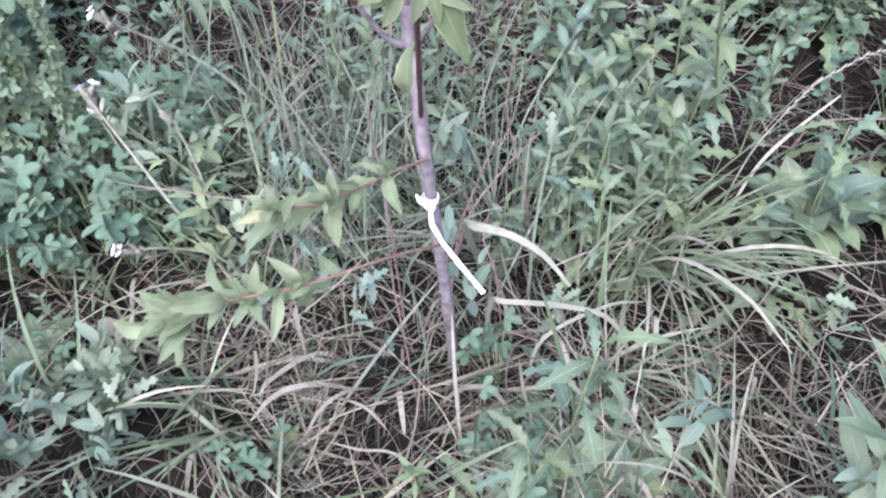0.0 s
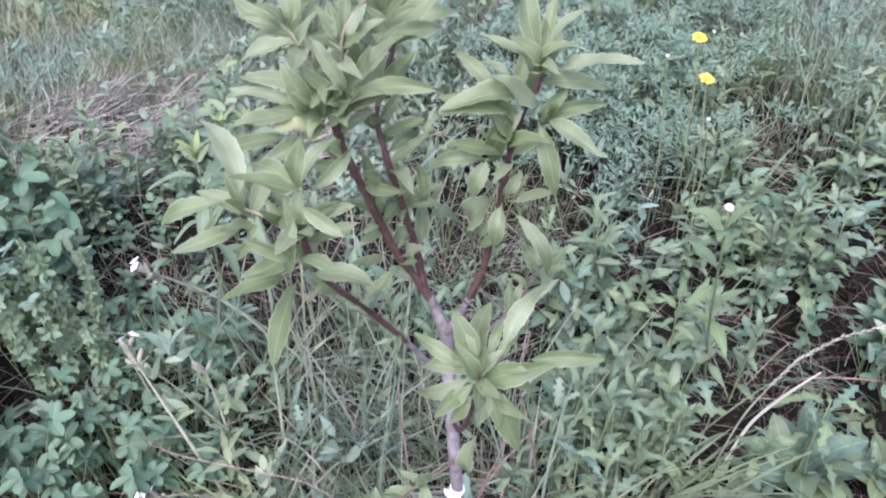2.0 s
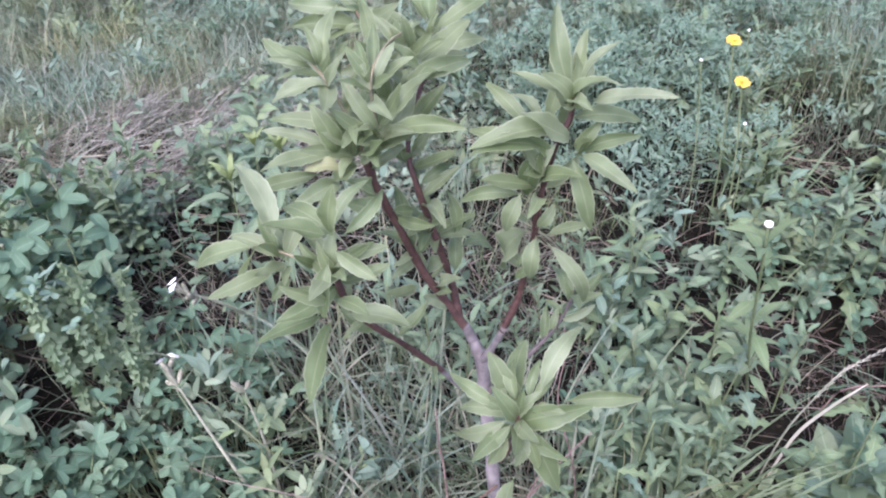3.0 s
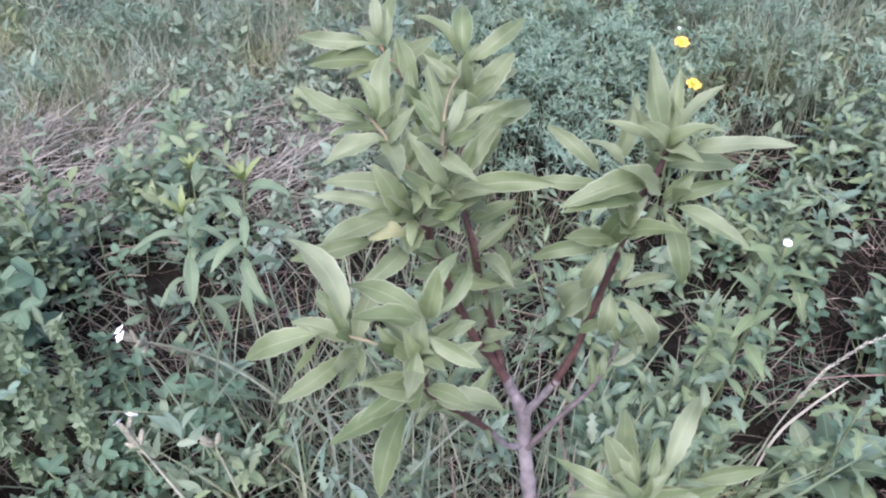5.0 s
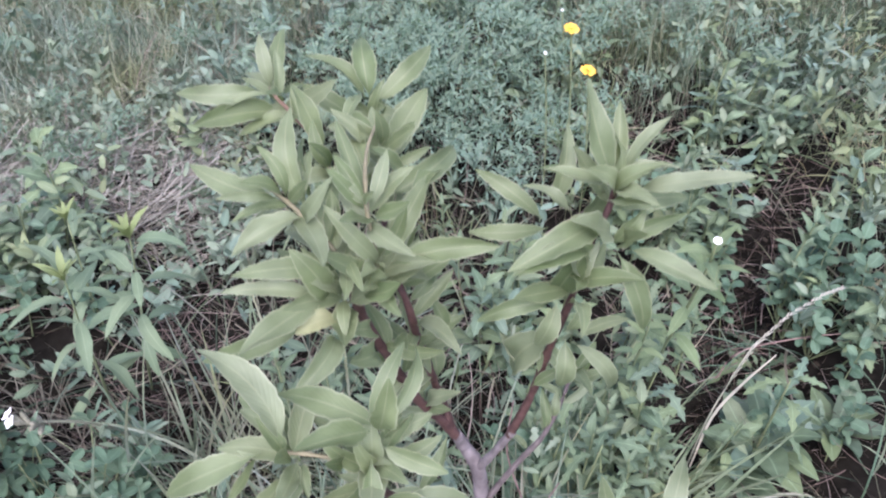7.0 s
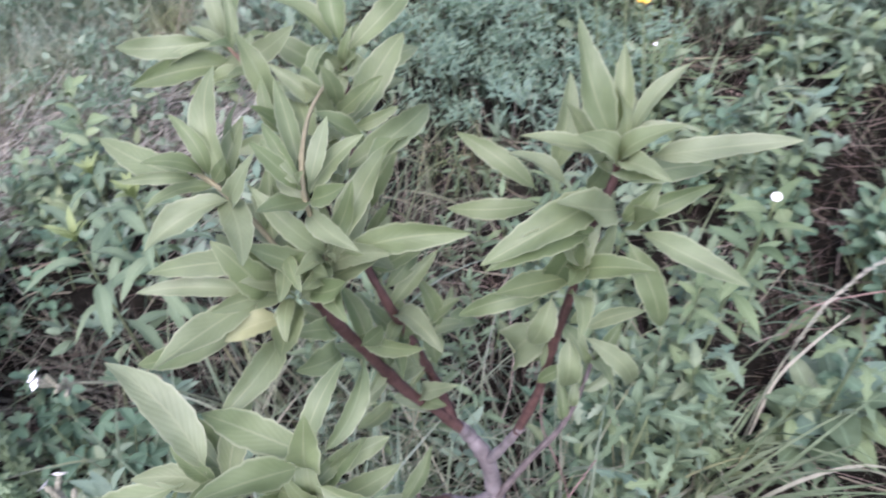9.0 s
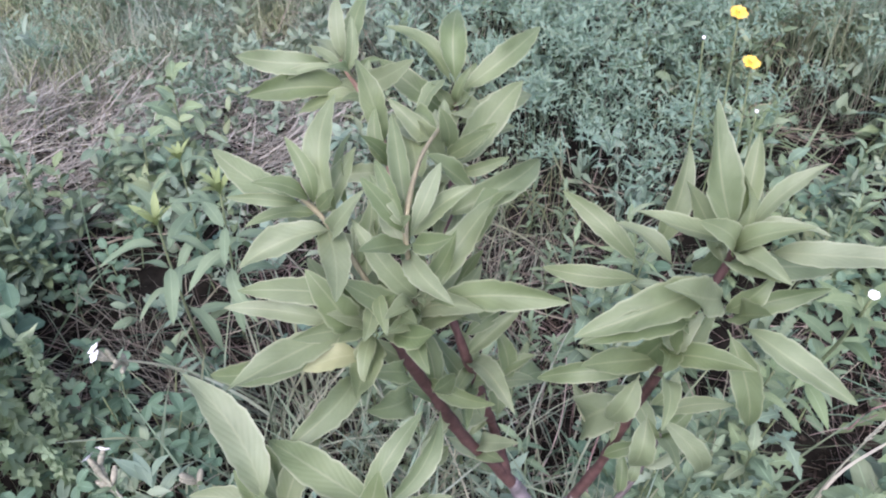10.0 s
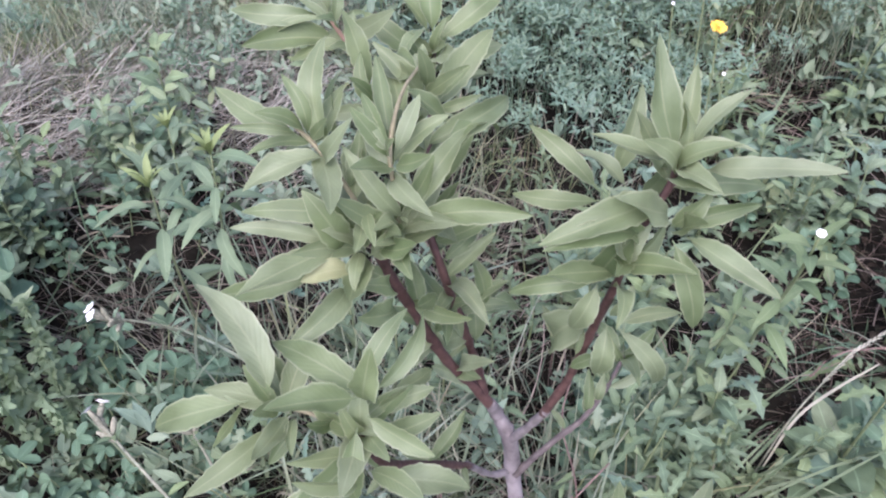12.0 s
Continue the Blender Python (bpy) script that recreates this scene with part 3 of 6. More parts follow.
def leaf(holder, base, tip, ratio=0.29, mat=None, roll=None):
    """One lance-shaped leaf of the sapling on a limb or twig."""
    global leaf_count
    leaf_count += 1
    r = random.Random(leaf_count * 31)
    length = (Vector(tip) - Vector(base)).length
    me = leaf_mesh("leaf", length, length * min(ratio, 0.44) * 1.24, mat or (YOUNG_LEAF if holder in (twig_low, twig_lower) else SAPLING_LEAF), arch=r.uniform(-0.04, 0.22), fold=r.uniform(0.1, 0.6), wave=r.uniform(0.08, 0.38), curl=r.uniform(-0.05, 0.2), stalk=0.07, seed=leaf_count, segs=18, kind="almond", bow=r.uniform(-0.07, 0.07), twist=r.uniform(-0.9, 0.9))
    ob = new("leaf", me)
    ob.parent = holder
    ob.matrix_basis = placed(SB @ Vector(base), SB @ Vector(tip), roll=r.uniform(-28, 28) if roll is None else roll)
    return ob


def leaves(holder, rows):
    for bx, by, bz, tx, ty, tz, ratio in rows:
        leaf(holder, (bx, by, bz), (tx, ty, tz), ratio)


leaves(twig_left, [
    (-0.055, 0.94, 1.175, -0.117, 0.976, 1.193, 0.29), (-0.055, 0.94, 1.175, -0.097, 0.93, 1.191, 0.2),
    (-0.033, 0.935, 1.164, -0.034, 0.99, 1.221, 0.27), (-0.028, 0.95, 1.159, -0.03, 0.99, 1.194, 0.2),
    (-0.037, 0.93, 1.158, -0.021, 0.91, 1.206, 0.25), (-0.046, 0.95, 1.147, -0.076, 0.98, 1.13, 0.3),
])
leaves(twig_mid, [
    (0.015, 0.905, 1.124, -0.023, 0.92, 1.18, 0.24), (0.019, 0.9, 1.129, 0.065, 0.95, 1.172, 0.27),
    (0.022, 0.9, 1.126, 0.104, 0.88, 1.145, 0.26), (0.013, 0.913, 1.177, 0.031, 0.94, 1.205, 0.3),
    (0.009, 0.913, 1.179, -0.008, 0.95, 1.2, 0.26), (0.009, 0.93, 1.168, -0, 1, 1.198, 0.2),
    (0.015, 0.96, 1.167, 0.002, 1.02, 1.187, 0.34), (0.038, 1, 1.14, 0.028, 1.04, 1.173, 0.3),
    (0.042, 1.02, 1.131, 0.094, 1.09, 1.156, 0.32), (0.042, 1, 1.145, 0.078, 1, 1.157, 0.28),
    (0.029, 0.95, 1.15, 0.103, 1, 1.158, 0.26), (0.044, 0.93, 1.155, 0.092, 0.98, 1.143, 0.24),
])
leaves(limb_left, [
    (0.013, 0.9, 1.178, 0.032, 0.88, 1.204, 0.4), (0.026, 0.93, 1.147, 0.044, 0.97, 1.168, 0.25),
    (-0.002, 0.89, 1.109, 0.025, 0.865, 1.139, 0.4), (-0.009, 0.9, 1.136, -0.004, 0.87, 1.135, 0.35),
    (-0.014, 0.9, 1.129, -0.018, 0.87, 1.128, 0.4), (0.016, 0.9, 1.123, -0.005, 0.875, 1.128, 0.4),
    (-0.016, 0.905, 1.125, -0.096, 0.9, 1.14, 0.24), (-0.031, 0.9, 1.1, -0.051, 0.9, 1.158, 0.42),
    (-0.035, 0.9, 1.106, -0.107, 0.9, 1.126, 0.2), (-0.032, 0.9, 1.102, -0.1, 0.85, 1.108, 0.3),
    (-0.016, 0.9, 1.095, -0.021, 0.86, 1.096, 0.3), (-0.029, 0.88, 1.078, -0.064, 0.82, 1.091, 0.32),
    (-0.05, 0.9, 1.075, -0.14, 0.9, 1.052, 0.22),
])
leaves(limb_left, [
    (0.001, 0.9, 1.049, -0.015, 0.88, 1.084, 0.5), (0.004, 0.9, 1.028, -0.018, 0.86, 1.07, 0.4),
    (0.02, 0.9, 1.027, 0.041, 0.93, 1.006, 0.4), (0.018, 0.9, 1.12, 0.006, 0.93, 1.132, 0.5),
])
leaves(twig_top, [
    (-0.054, 1.137, 1.15, -0.133, 1.148, 1.151, 0.28), (-0.041, 1.13, 1.147, -0.108, 1.12, 1.132, 0.12),
    (-0.037, 1.14, 1.142, -0.012, 1.15, 1.144, 0.4), (-0.046, 1.14, 1.15, -0.049, 1.17, 1.191, 0.3),
    (-0.038, 1.14, 1.145, -0.026, 1.19, 1.186, 0.3), (-0.021, 1.1, 1.138, -0.045, 1.08, 1.15, 0.3),
    (-0.019, 1.1, 1.124, -0.06, 1.14, 1.129, 0.3),
])
leaves(limb_back, [
    (0.041, 1.12, 1.138, -0.007, 1.15, 1.179, 0.33), (0.038, 1.12, 1.143, 0.01, 1.08, 1.132, 0.3),
    (0.049, 1.12, 1.13, 0.117, 1.16, 1.169, 0.27), (0.045, 1.12, 1.137, 0.049, 1.17, 1.18, 0.4),
    (0.044, 1.12, 1.117, 0.056, 1.09, 1.143, 0.5), (0.045, 1.1, 1.127, 0.032, 1.07, 1.119, 0.35),
])
leaves(limb_right, [
    (0.2, 0.904, 1.175, 0.185, 0.927, 1.248, 0.3), (0.206, 0.91, 1.172, 0.215, 0.94, 1.22, 0.26),
    (0.21, 0.905, 1.179, 0.241, 0.908, 1.223, 0.24), (0.196, 0.904, 1.171, 0.146, 0.905, 1.2, 0.3),
    (0.208, 0.9, 1.169, 0.242, 0.885, 1.194, 0.28), (0.221, 0.9, 1.162, 0.291, 0.858, 1.196, 0.2),
    (0.203, 0.9, 1.161, 0.217, 0.86, 1.182, 0.36), (0.197, 0.91, 1.161, 0.195, 0.93, 1.108, 0.34),
    (0.195, 0.9, 1.135, 0.108, 0.861, 1.14, 0.3), (0.204, 0.9, 1.122, 0.15, 0.87, 1.168, 0.34),
])
leaves(limb_right, [
    (0.165, 0.95, 1.101, 0.117, 0.986, 1.14, 0.26), (0.177, 0.92, 1.13, 0.144, 0.95, 1.143, 0.3),
    (0.182, 0.97, 1.096, 0.204, 1, 1.16, 0.28), (0.163, 0.93, 1.108, 0.098, 0.95, 1.105, 0.26),
    (0.179, 0.88, 1.123, 0.11, 0.86, 1.133, 0.3), (0.178, 0.88, 1.121, 0.163, 0.9, 1.052, 0.38),
    (0.209, 0.9, 1.108, 0.233, 0.9, 1.146, 0.36), (0.211, 0.9, 1.106, 0.272, 0.9, 1.127, 0.26),
    (0.216, 0.9, 1.102, 0.22, 0.87, 1.141, 0.4), (0.213, 0.88, 1.118, 0.263, 0.824, 1.113, 0.26),
    (0.204, 0.88, 1.115, 0.227, 0.85, 1.046, 0.28),
])
leaves(limb_right, [
    (0.159, 0.89, 1.06, 0.094, 0.9, 1.041, 0.26), (0.157, 0.88, 1.07, 0.139, 0.87, 1.023, 0.42),
    (0.174, 0.89, 1.017, 0.193, 0.9, 1.043, 0.45), (0.186, 0.89, 1.007, 0.229, 0.88, 1.03, 0.28),
    (0.175, 0.89, 1.006, 0.167, 0.87, 0.957, 0.42), (0.166, 0.9, 1.005, 0.137, 0.93, 0.917, 0.4),
    (0.163, 0.92, 0.929, 0.134, 0.95, 0.959, 0.35), (0.187, 0.9, 0.988, 0.232, 0.9, 0.898, 0.2),
])
leaves(limb_back, [
    (0.08, 0.97, 0.934, 0.071, 0.99, 0.988, 0.32), (0.087, 0.98, 0.93, 0.102, 1, 0.953, 0.3),
    (0.04, 0.95, 1.023, 0.031, 0.97, 1.048, 0.36), (0.044, 0.95, 1.025, 0.078, 0.98, 1.035, 0.34),
    (0.052, 0.96, 0.969, 0.036, 0.93, 0.976, 0.4), (0.085, 0.98, 0.908, 0.13, 1.02, 0.872, 0.35),
    (0.032, 0.95, 0.868, -0.004, 0.92, 0.878, 0.4), 
    (0.073, 0.96, 0.908, 0.044, 0.98, 0.859, 0.4),
])
leaves(twig_side, [
    (-0.079, 0.8, 1.065, -0.121, 0.852, 1.125, 0.3), (-0.094, 0.8, 1.06, -0.168, 0.806, 1.021, 0.3),
    (-0.097, 0.8, 1.058, -0.135, 0.79, 1.016, 0.16), (-0.078, 0.79, 1.042, -0.128, 0.737, 1.05, 0.26),
    (-0.074, 0.81, 1.048, -0.11, 0.85, 1.05, 0.3), (-0.008, 0.785, 1.082, -0.078, 0.83, 1.095, 0.28),
    (-0.017, 0.775, 1.096, -0.062, 0.75, 1.133, 0.36), (-0.017, 0.78, 1.097, 0.017, 0.82, 1.128, 0.24),
])
leaves(limb_side, [
    (-0.006, 0.785, 1.088, 0.028, 0.83, 1.112, 0.24), (-0.012, 0.77, 1.103, -0.002, 0.77, 1.16, 0.36),
    (-0.011, 0.77, 1.083, 0.03, 0.745, 1.07, 0.34), (-0.019, 0.77, 1.069, -0.023, 0.74, 1.023, 0.34),
    (-0.01, 0.79, 1.056, 0.033, 0.8, 1.063, 0.36), (-0.069, 0.8, 1.018, -0.089, 0.78, 1.004, 0.42),
    (-0.067, 0.8, 1.035, -0.066, 0.77, 1.038, 0.35), (-0.019, 0.75, 1.036, -0.059, 0.735, 1.071, 0.3),
    (-0.015, 0.76, 1.03, 0.021, 0.73, 1.044, 0.36), (-0.034, 0.79, 1.045, -0.05, 0.77, 1.076, 0.3),
])
leaves(limb_front, [
    (0.178, 0.69, 0.991, 0.217, 0.746, 1.019, 0.27), (0.201, 0.69, 0.981, 0.274, 0.7, 0.976, 0.25),
    (0.151, 0.68, 0.965, 0.091, 0.69, 0.926, 0.25), (0.16, 0.67, 0.971, 0.16, 0.65, 0.929, 0.34),
    (0.169, 0.67, 0.968, 0.203, 0.65, 0.889, 0.3), (0.146, 0.69, 0.968, 0.094, 0.72, 0.979, 0.26),
    (0.158, 0.69, 0.977, 0.155, 0.73, 0.993, 0.36), (0.148, 0.69, 0.973, 0.133, 0.73, 0.984, 0.28),
    (0.149, 0.67, 0.958, 0.132, 0.66, 0.918, 0.36), (0.177, 0.68, 0.963, 0.213, 0.68, 0.954, 0.34),
    (0.176, 0.69, 0.975, 0.2, 0.67, 0.99, 0.36), (0.158, 0.655, 0.91, 0.149, 0.65, 0.849, 0.34),
    (0.168, 0.69, 0.982, 0.178, 0.72, 1.002, 0.3),
])
leaves(limb_front, [
    (0.156, 0.68, 0.97, 0.103, 0.7, 0.952, 0.28), (0.171, 0.68, 0.975, 0.228, 0.69, 0.958, 0.26),
    (0.164, 0.67, 0.967, 0.178, 0.65, 0.928, 0.3), (0.151, 0.68, 0.978, 0.119, 0.71, 0.97, 0.3),
    (0.171, 0.69, 0.974, 0.196, 0.72, 0.996, 0.26), (0.154, 0.675, 0.964, 0.121, 0.67, 0.929, 0.3),
])
leaves(limb_side, [
    (-0.028, 0.78, 0.982, -0.063, 0.74, 0.890, 0.28), (-0.035, 0.77, 0.996, -0.096, 0.74, 0.983, 0.36),
    (-0.008, 0.765, 1.005, 0.055, 0.76, 0.995, 0.40),
])
# the yellowing leaf by the left knot, and two small ones
leaf(limb_left, (-0.022, 0.886, 1.092), (-0.058, 0.868, 1.102), 0.44, YELLOW_LEAF, 10)
leaf(twig_low, (-0.005, 0.68, 0.674), (-0.045, 0.66, 0.672), 0.3, YELLOW_LEAF)


def twig_leaves(holder, points, n, size, spread, seed, bunch=1.0):
    """Smaller leaves set loosely along a twig; bunch below 1 gathers them towards its end."""
    r = random.Random(seed)
    line = [Vector(p) for p in points]
    for i in range(n):
        t = ((i + r.uniform(0.1, 0.9)) / n) ** bunch * (len(line) - 1)
        k = min(int(t), len(line) - 2)
        p = line[k].lerp(line[k + 1], t - k)
        d = (line[k + 1] - line[k]).normalized()
        a = r.uniform(0, 6.28)
        u = d.cross(Vector((0.2, -0.3, 1))).normalized()
        side = u * math.cos(a) + d.cross(u) * math.sin(a)
        way = (d * r.uniform(0.3, 1.0) + side * spread * r.uniform(0.6, 1.1) + Vector((0, 0, r.uniform(-0.5, 0.3)))).normalized()
        leaf(holder, p, p + way * size * r.uniform(0.6, 1.25), r.uniform(0.26, 0.40))


twig_leaves(twig_low, [(0.105, 0.81, 0.60), (0.067, 0.772, 0.61), (0.033, 0.708, 0.65), (-0.013, 0.674, 0.678)], 26, 0.046, 0.9, 5)
twig_leaves(twig_lower, [(0.05, 0.71, 0.52), (0.0, 0.67, 0.545), (-0.08, 0.635, 0.56), (-0.14, 0.612, 0.55)], 34, 0.058, 0.85, 8, 0.6)
twig_leaves(limb_low, [(0.187, 0.93, 0.788), (0.212, 0.95, 0.812), (0.230, 0.968, 0.845)], 5, 0.05, 0.8, 11)


def rosette(holder, at, axis, n, size, seed, lo=0.35, hi=1.35, broad=1.0):
    """Leaves in a close spiral round a shoot's end: the outer ones long and spread, the inner ones short and upright."""
    r = random.Random(seed)
    d = Vector(axis).normalized()
    u = d.cross(Vector((0.3, 0.8, 0.1))).normalized()
    w = d.cross(u)
    az = r.uniform(0, 6.28)
    n = max(5, round(0.72 * n))
    for i in range(n):
        f = (i + 0.5) / n
        az += 2.4 + r.uniform(-0.35, 0.35)
        open_by = hi + (lo - hi) * f + r.uniform(-0.2, 0.2)
        way = d * math.cos(open_by) + (u * math.cos(az) + w * math.sin(az)) * math.sin(open_by)
        p = Vector(at) - d * 0.022 * (1 - f)
        leaf(holder, p, p + way * size * (1.22 - 0.6 * f) * r.uniform(0.75, 1.25), r.uniform(0.27, 0.36) * broad)


for holder, at, axis, n, size, seed in (
        (twig_mid, (0.012, 0.906, 1.115), (0.1, -0.15, 1), 11, 0.066, 101), (limb_left, (-0.018, 0.905, 1.10), (-0.25, -0.2, 1), 11, 0.064, 102),
        (twig_left, (-0.050, 0.94, 1.178), (-0.35, 0, 1), 8, 0.058, 103), (twig_mid, (0.010, 0.915, 1.175), (0, -0.1, 1), 8, 0.056, 104),
        (twig_mid, (0.036, 1.005, 1.165), (0.2, 0.2, 1), 8, 0.058, 105), (twig_top, (-0.045, 1.13, 1.148), (-0.3, 0.1, 1), 9, 0.060, 106),
        (limb_back, (0.046, 1.115, 1.122), (0.05, 0.1, 1), 9, 0.060, 107), (limb_right, (0.204, 0.904, 1.163), (0.1, 0, 1), 10, 0.062, 108),
        (limb_right, (0.175, 0.888, 1.085), (0, -0.3, 1), 9, 0.060, 109),
        (limb_side, (-0.018, 0.783, 1.045), (-0.05, -0.2, 1), 12, 0.062, 111), (twig_side, (-0.078, 0.80, 1.053), (-0.5, -0.1, 1), 9, 0.060, 112),
        (limb_front, (0.159, 0.684, 0.962), (0.05, -0.3, 1), 14, 0.064, 113), (limb_back, (0.058, 0.965, 0.95), (0.2, 0, 1), 8, 0.054, 114),
        (limb_left, (0.030, 0.955, 0.93), (-0.4, 0, 1), 7, 0.052, 116),
        (limb_back, (0.036, 0.96, 1.06), (0.1, 0, 1), 9, 0.058, 117),
        (twig_top, (-0.008, 1.03, 1.13), (-0.2, -0.2, 1), 8, 0.056, 119), (limb_low, (0.230, 0.968, 0.845), (0.2, 0, 1), 6, 0.05, 120),
        (twig_low, (-0.012, 0.675, 0.678), (-0.8, -0.2, 0.5), 9, 0.05, 121), (twig_lower, (-0.138, 0.613, 0.552), (-0.8, -0.2, 0.4), 9, 0.05, 122),
        (twig_lower, (-0.06, 0.645, 0.557), (-0.5, -0.3, 0.8), 9, 0.048, 123), (twig_low, (0.04, 0.72, 0.645), (-0.4, -0.3, 0.8), 8, 0.046, 124)):
    rosette(holder, at, axis, n, size, seed, broad=1.0)


# smaller leaves along the limbs, inside the crown
twig_leaves(limb_left, [(0.085, 0.962, 0.80), (0.056, 0.958, 0.868), (0.028, 0.955, 0.93), (0.002, 0.925, 1.045)], 5, 0.054, 1.3, 41)
twig_leaves(limb_back, [(0.082, 0.982, 0.845), (0.057, 0.962, 0.949), (0.043, 0.940, 1.02)], 6, 0.056, 1.3, 42)
twig_leaves(limb_side, [(0.068, 0.890, 0.775), (0.03, 0.84, 0.88), (-0.009, 0.79, 0.985)], 3, 0.05, 1.3, 44)
twig_leaves(limb_low, [(0.165, 0.927, 0.759), (0.205, 0.945, 0.806), (0.230, 0.968, 0.845)], 4, 0.05, 1.2, 45)
twig_leaves(limb_left, [(0.07, 0.96, 0.84), (0.028, 0.955, 0.93), (0.002, 0.925, 1.045), (-0.006, 0.911, 1.09)], 5, 0.046, 1.1, 21)
twig_leaves(limb_back, [(0.043, 0.940, 1.02), (0.030, 0.965, 1.07), (0.040, 1.05, 1.10), (0.046, 1.11, 1.12)], 8, 0.055, 1.1, 22)
twig_leaves(limb_right, [(0.145, 0.90, 0.89), (0.163, 0.895, 0.995), (0.172, 0.886, 1.075), (0.190, 0.90, 1.115)], 6, 0.046, 1.1, 23)
twig_leaves(limb_side, [(0.03, 0.84, 0.88), (-0.009, 0.79, 0.985), (-0.021, 0.78, 1.064)], 7, 0.055, 1.1, 24)
twig_leaves(twig_mid, [(0.012, 0.906, 1.12), (0.009, 0.912, 1.176), (0.018, 0.96, 1.19), (0.036, 1.01, 1.185)], 8, 0.055, 1.0, 25)
twig_leaves(twig_top, [(-0.006, 1.02, 1.13), (-0.018, 1.09, 1.127), (-0.036, 1.12, 1.14)], 5, 0.055, 1.0, 26)
twig_leaves(twig_left, [(-0.007, 0.911, 1.095), (-0.016, 0.907, 1.137), (-0.041, 0.935, 1.164)], 5, 0.055, 1.0, 27)


def build_ribbon():
    """A flat white strip: two turns and a knot round the trunk, and one end hanging free."""
    tie = tagged(new("ribbon"), "white cloth ribbon knotted round the sapling's trunk", "ribbon")
    tie.location = (0.137, 0.862, 0.49)
    bm_v, bm_f = [], []
    for turn, (z0, tilt) in enumerate(((-0.004, 0.25), (0.004, -0.2))):
        o = len(bm_v)
        n = 20
        for i in range(n + 1):
            a = 2 * math.pi * i / n
            for rr, hh in ((0.0094, -0.003), (0.0106, -0.003), (0.0106, 0.003), (0.0094, 0.003)):
                bm_v.append((rr * math.cos(a), rr * math.sin(a), z0 + hh + tilt * rr * math.cos(a)))
        for i in range(n):
            for j in range(4):
                a, b = o + i * 4 + j, o + i * 4 + (j + 1) % 4
                bm_f.append((a, b, b + 4, a + 4))
    part("loop", mesh_from("loop", bm_v, bm_f, WHITE_RIBBON), tie)
    part("knot", tube_mesh("knot", [(-0.014, -0.008, 0.012), (-0.006, -0.016, 0.002), (0.004, -0.017, -0.004), (0.002, -0.013, 0.006)], [0.002, 0.0035, 0.0035, 0.003], WHITE_RIBBON, 8, 4, 0.3), tie)
    pts = [Vector(p) for p in ((0.0, -0.017, 0.0), (0.002, -0.03, -0.02), (0.018, -0.05, -0.035), (0.040, -0.075, -0.045), (0.062, -0.10, -0.052), (0.076, -0.115, -0.058))]
    v, f = [], []
    for i, p in enumerate(pts):
        d = (pts[min(i + 1, 5)] - pts[max(i - 1, 0)]).normalized()
        s = d.cross(Vector((0, -0.6, 0.8))).normalized() * (0.0029 + 0.0006 * (i % 2))
        nn = s.cross(d).normalized() * 0.0006
        v += [p - s - nn, p + s - nn, p + s + nn, p - s + nn]
    for i in range(5):
        for j in range(4):
            a, b = i * 4 + j, i * 4 + (j + 1) % 4
            f.append((a, b, b + 4, a + 4))
    f += [(0, 1, 2, 3), (20, 21, 22, 23)]
    part("loose_end", mesh_from("loose_end", v, f, WHITE_RIBBON, smooth=False), tie)
    part("short_end", tube_mesh("short_end", [(-0.004, -0.015, 0.002), (-0.014, -0.018, 0.012), (-0.018, -0.014, 0.022)], [0.002, 0.0022, 0.0015], WHITE_RIBBON, 6, 3, 0.2), tie)


build_ribbon()


# ---- single weeds ----
def bent(a, b, sag, n=5):
    """Points of a stem from a to b that bows by sag sideways."""
    a, b = Vector(a), Vector(b)
    side = Vector(sag)
    return [tuple(a.lerp(b, i / n) + side * math.sin(math.pi * i / n)) for i in range(n + 1)]


LANCE = [leaf_mesh("leaf", 0.070, 0.0225, BRIGHT_LEAF, arch=0.08, fold=0.25, curl=0.10 + 0.12 * i, seed=50 + i, segs=7, across=3) for i in range(3)]
BROAD = [leaf_mesh("leaf", 0.080, 0.027, PALE_WEED, kind="almond", arch=0.10, fold=0.25, curl=0.15 + 0.12 * i, wave=0.2, seed=55 + i, segs=9, across=5, bow=0.04 * (i - 1)) for i in range(3)]
TIP = [leaf_mesh("leaf", 0.055, 0.017, TIP_LEAF, arch=0.1, fold=0.3, curl=0.1 * i, seed=90 + i, segs=7, across=3, kind="almond") for i in range(2)]
LANCE_DULL = [leaf_mesh("leaf", 0.074, 0.0215, WEED_LEAF, arch=0.08, fold=0.3, curl=0.05 + 0.15 * i, seed=60 + i, segs=6, across=3) for i in range(3)]
OVATE = [leaf_mesh("leaf", 0.060, 0.028, WEED_LEAF, arch=0.06, fold=0.25, curl=0.05 + 0.1 * i, wave=0.25, kind="toothed", seed=70 + i, segs=14, across=3) for i in range(3)]
DOCK = [leaf_mesh("leaf", 0.15, 0.050, WEED_LEAF, arch=0.12, fold=0.3, curl=0.1 + 0.1 * i, wave=0.25, kind="obovate", seed=64 + i, segs=12, across=5, bow=0.04 * (i - 1)) for i in range(3)]
STRAP = [leaf_mesh("leaf", 0.30, 0.020, BRIGHT_LEAF, arch=0.14, fold=0.4, curl=0.25 + 0.2 * i, kind="grass", stalk=0.0, seed=67 + i, segs=12, across=3, bow=0.04 * (i - 1)) for i in range(3)]
SOFT_OVAL = [leaf_mesh("leaf", 0.066, 0.025, PALE_WEED, arch=0.08, fold=0.3, curl=0.05 + 0.1 * i, wave=0.2, kind="ovate", seed=74 + i, segs=9, across=5, bow=0.03 * (i - 1)) for i in range(3)]
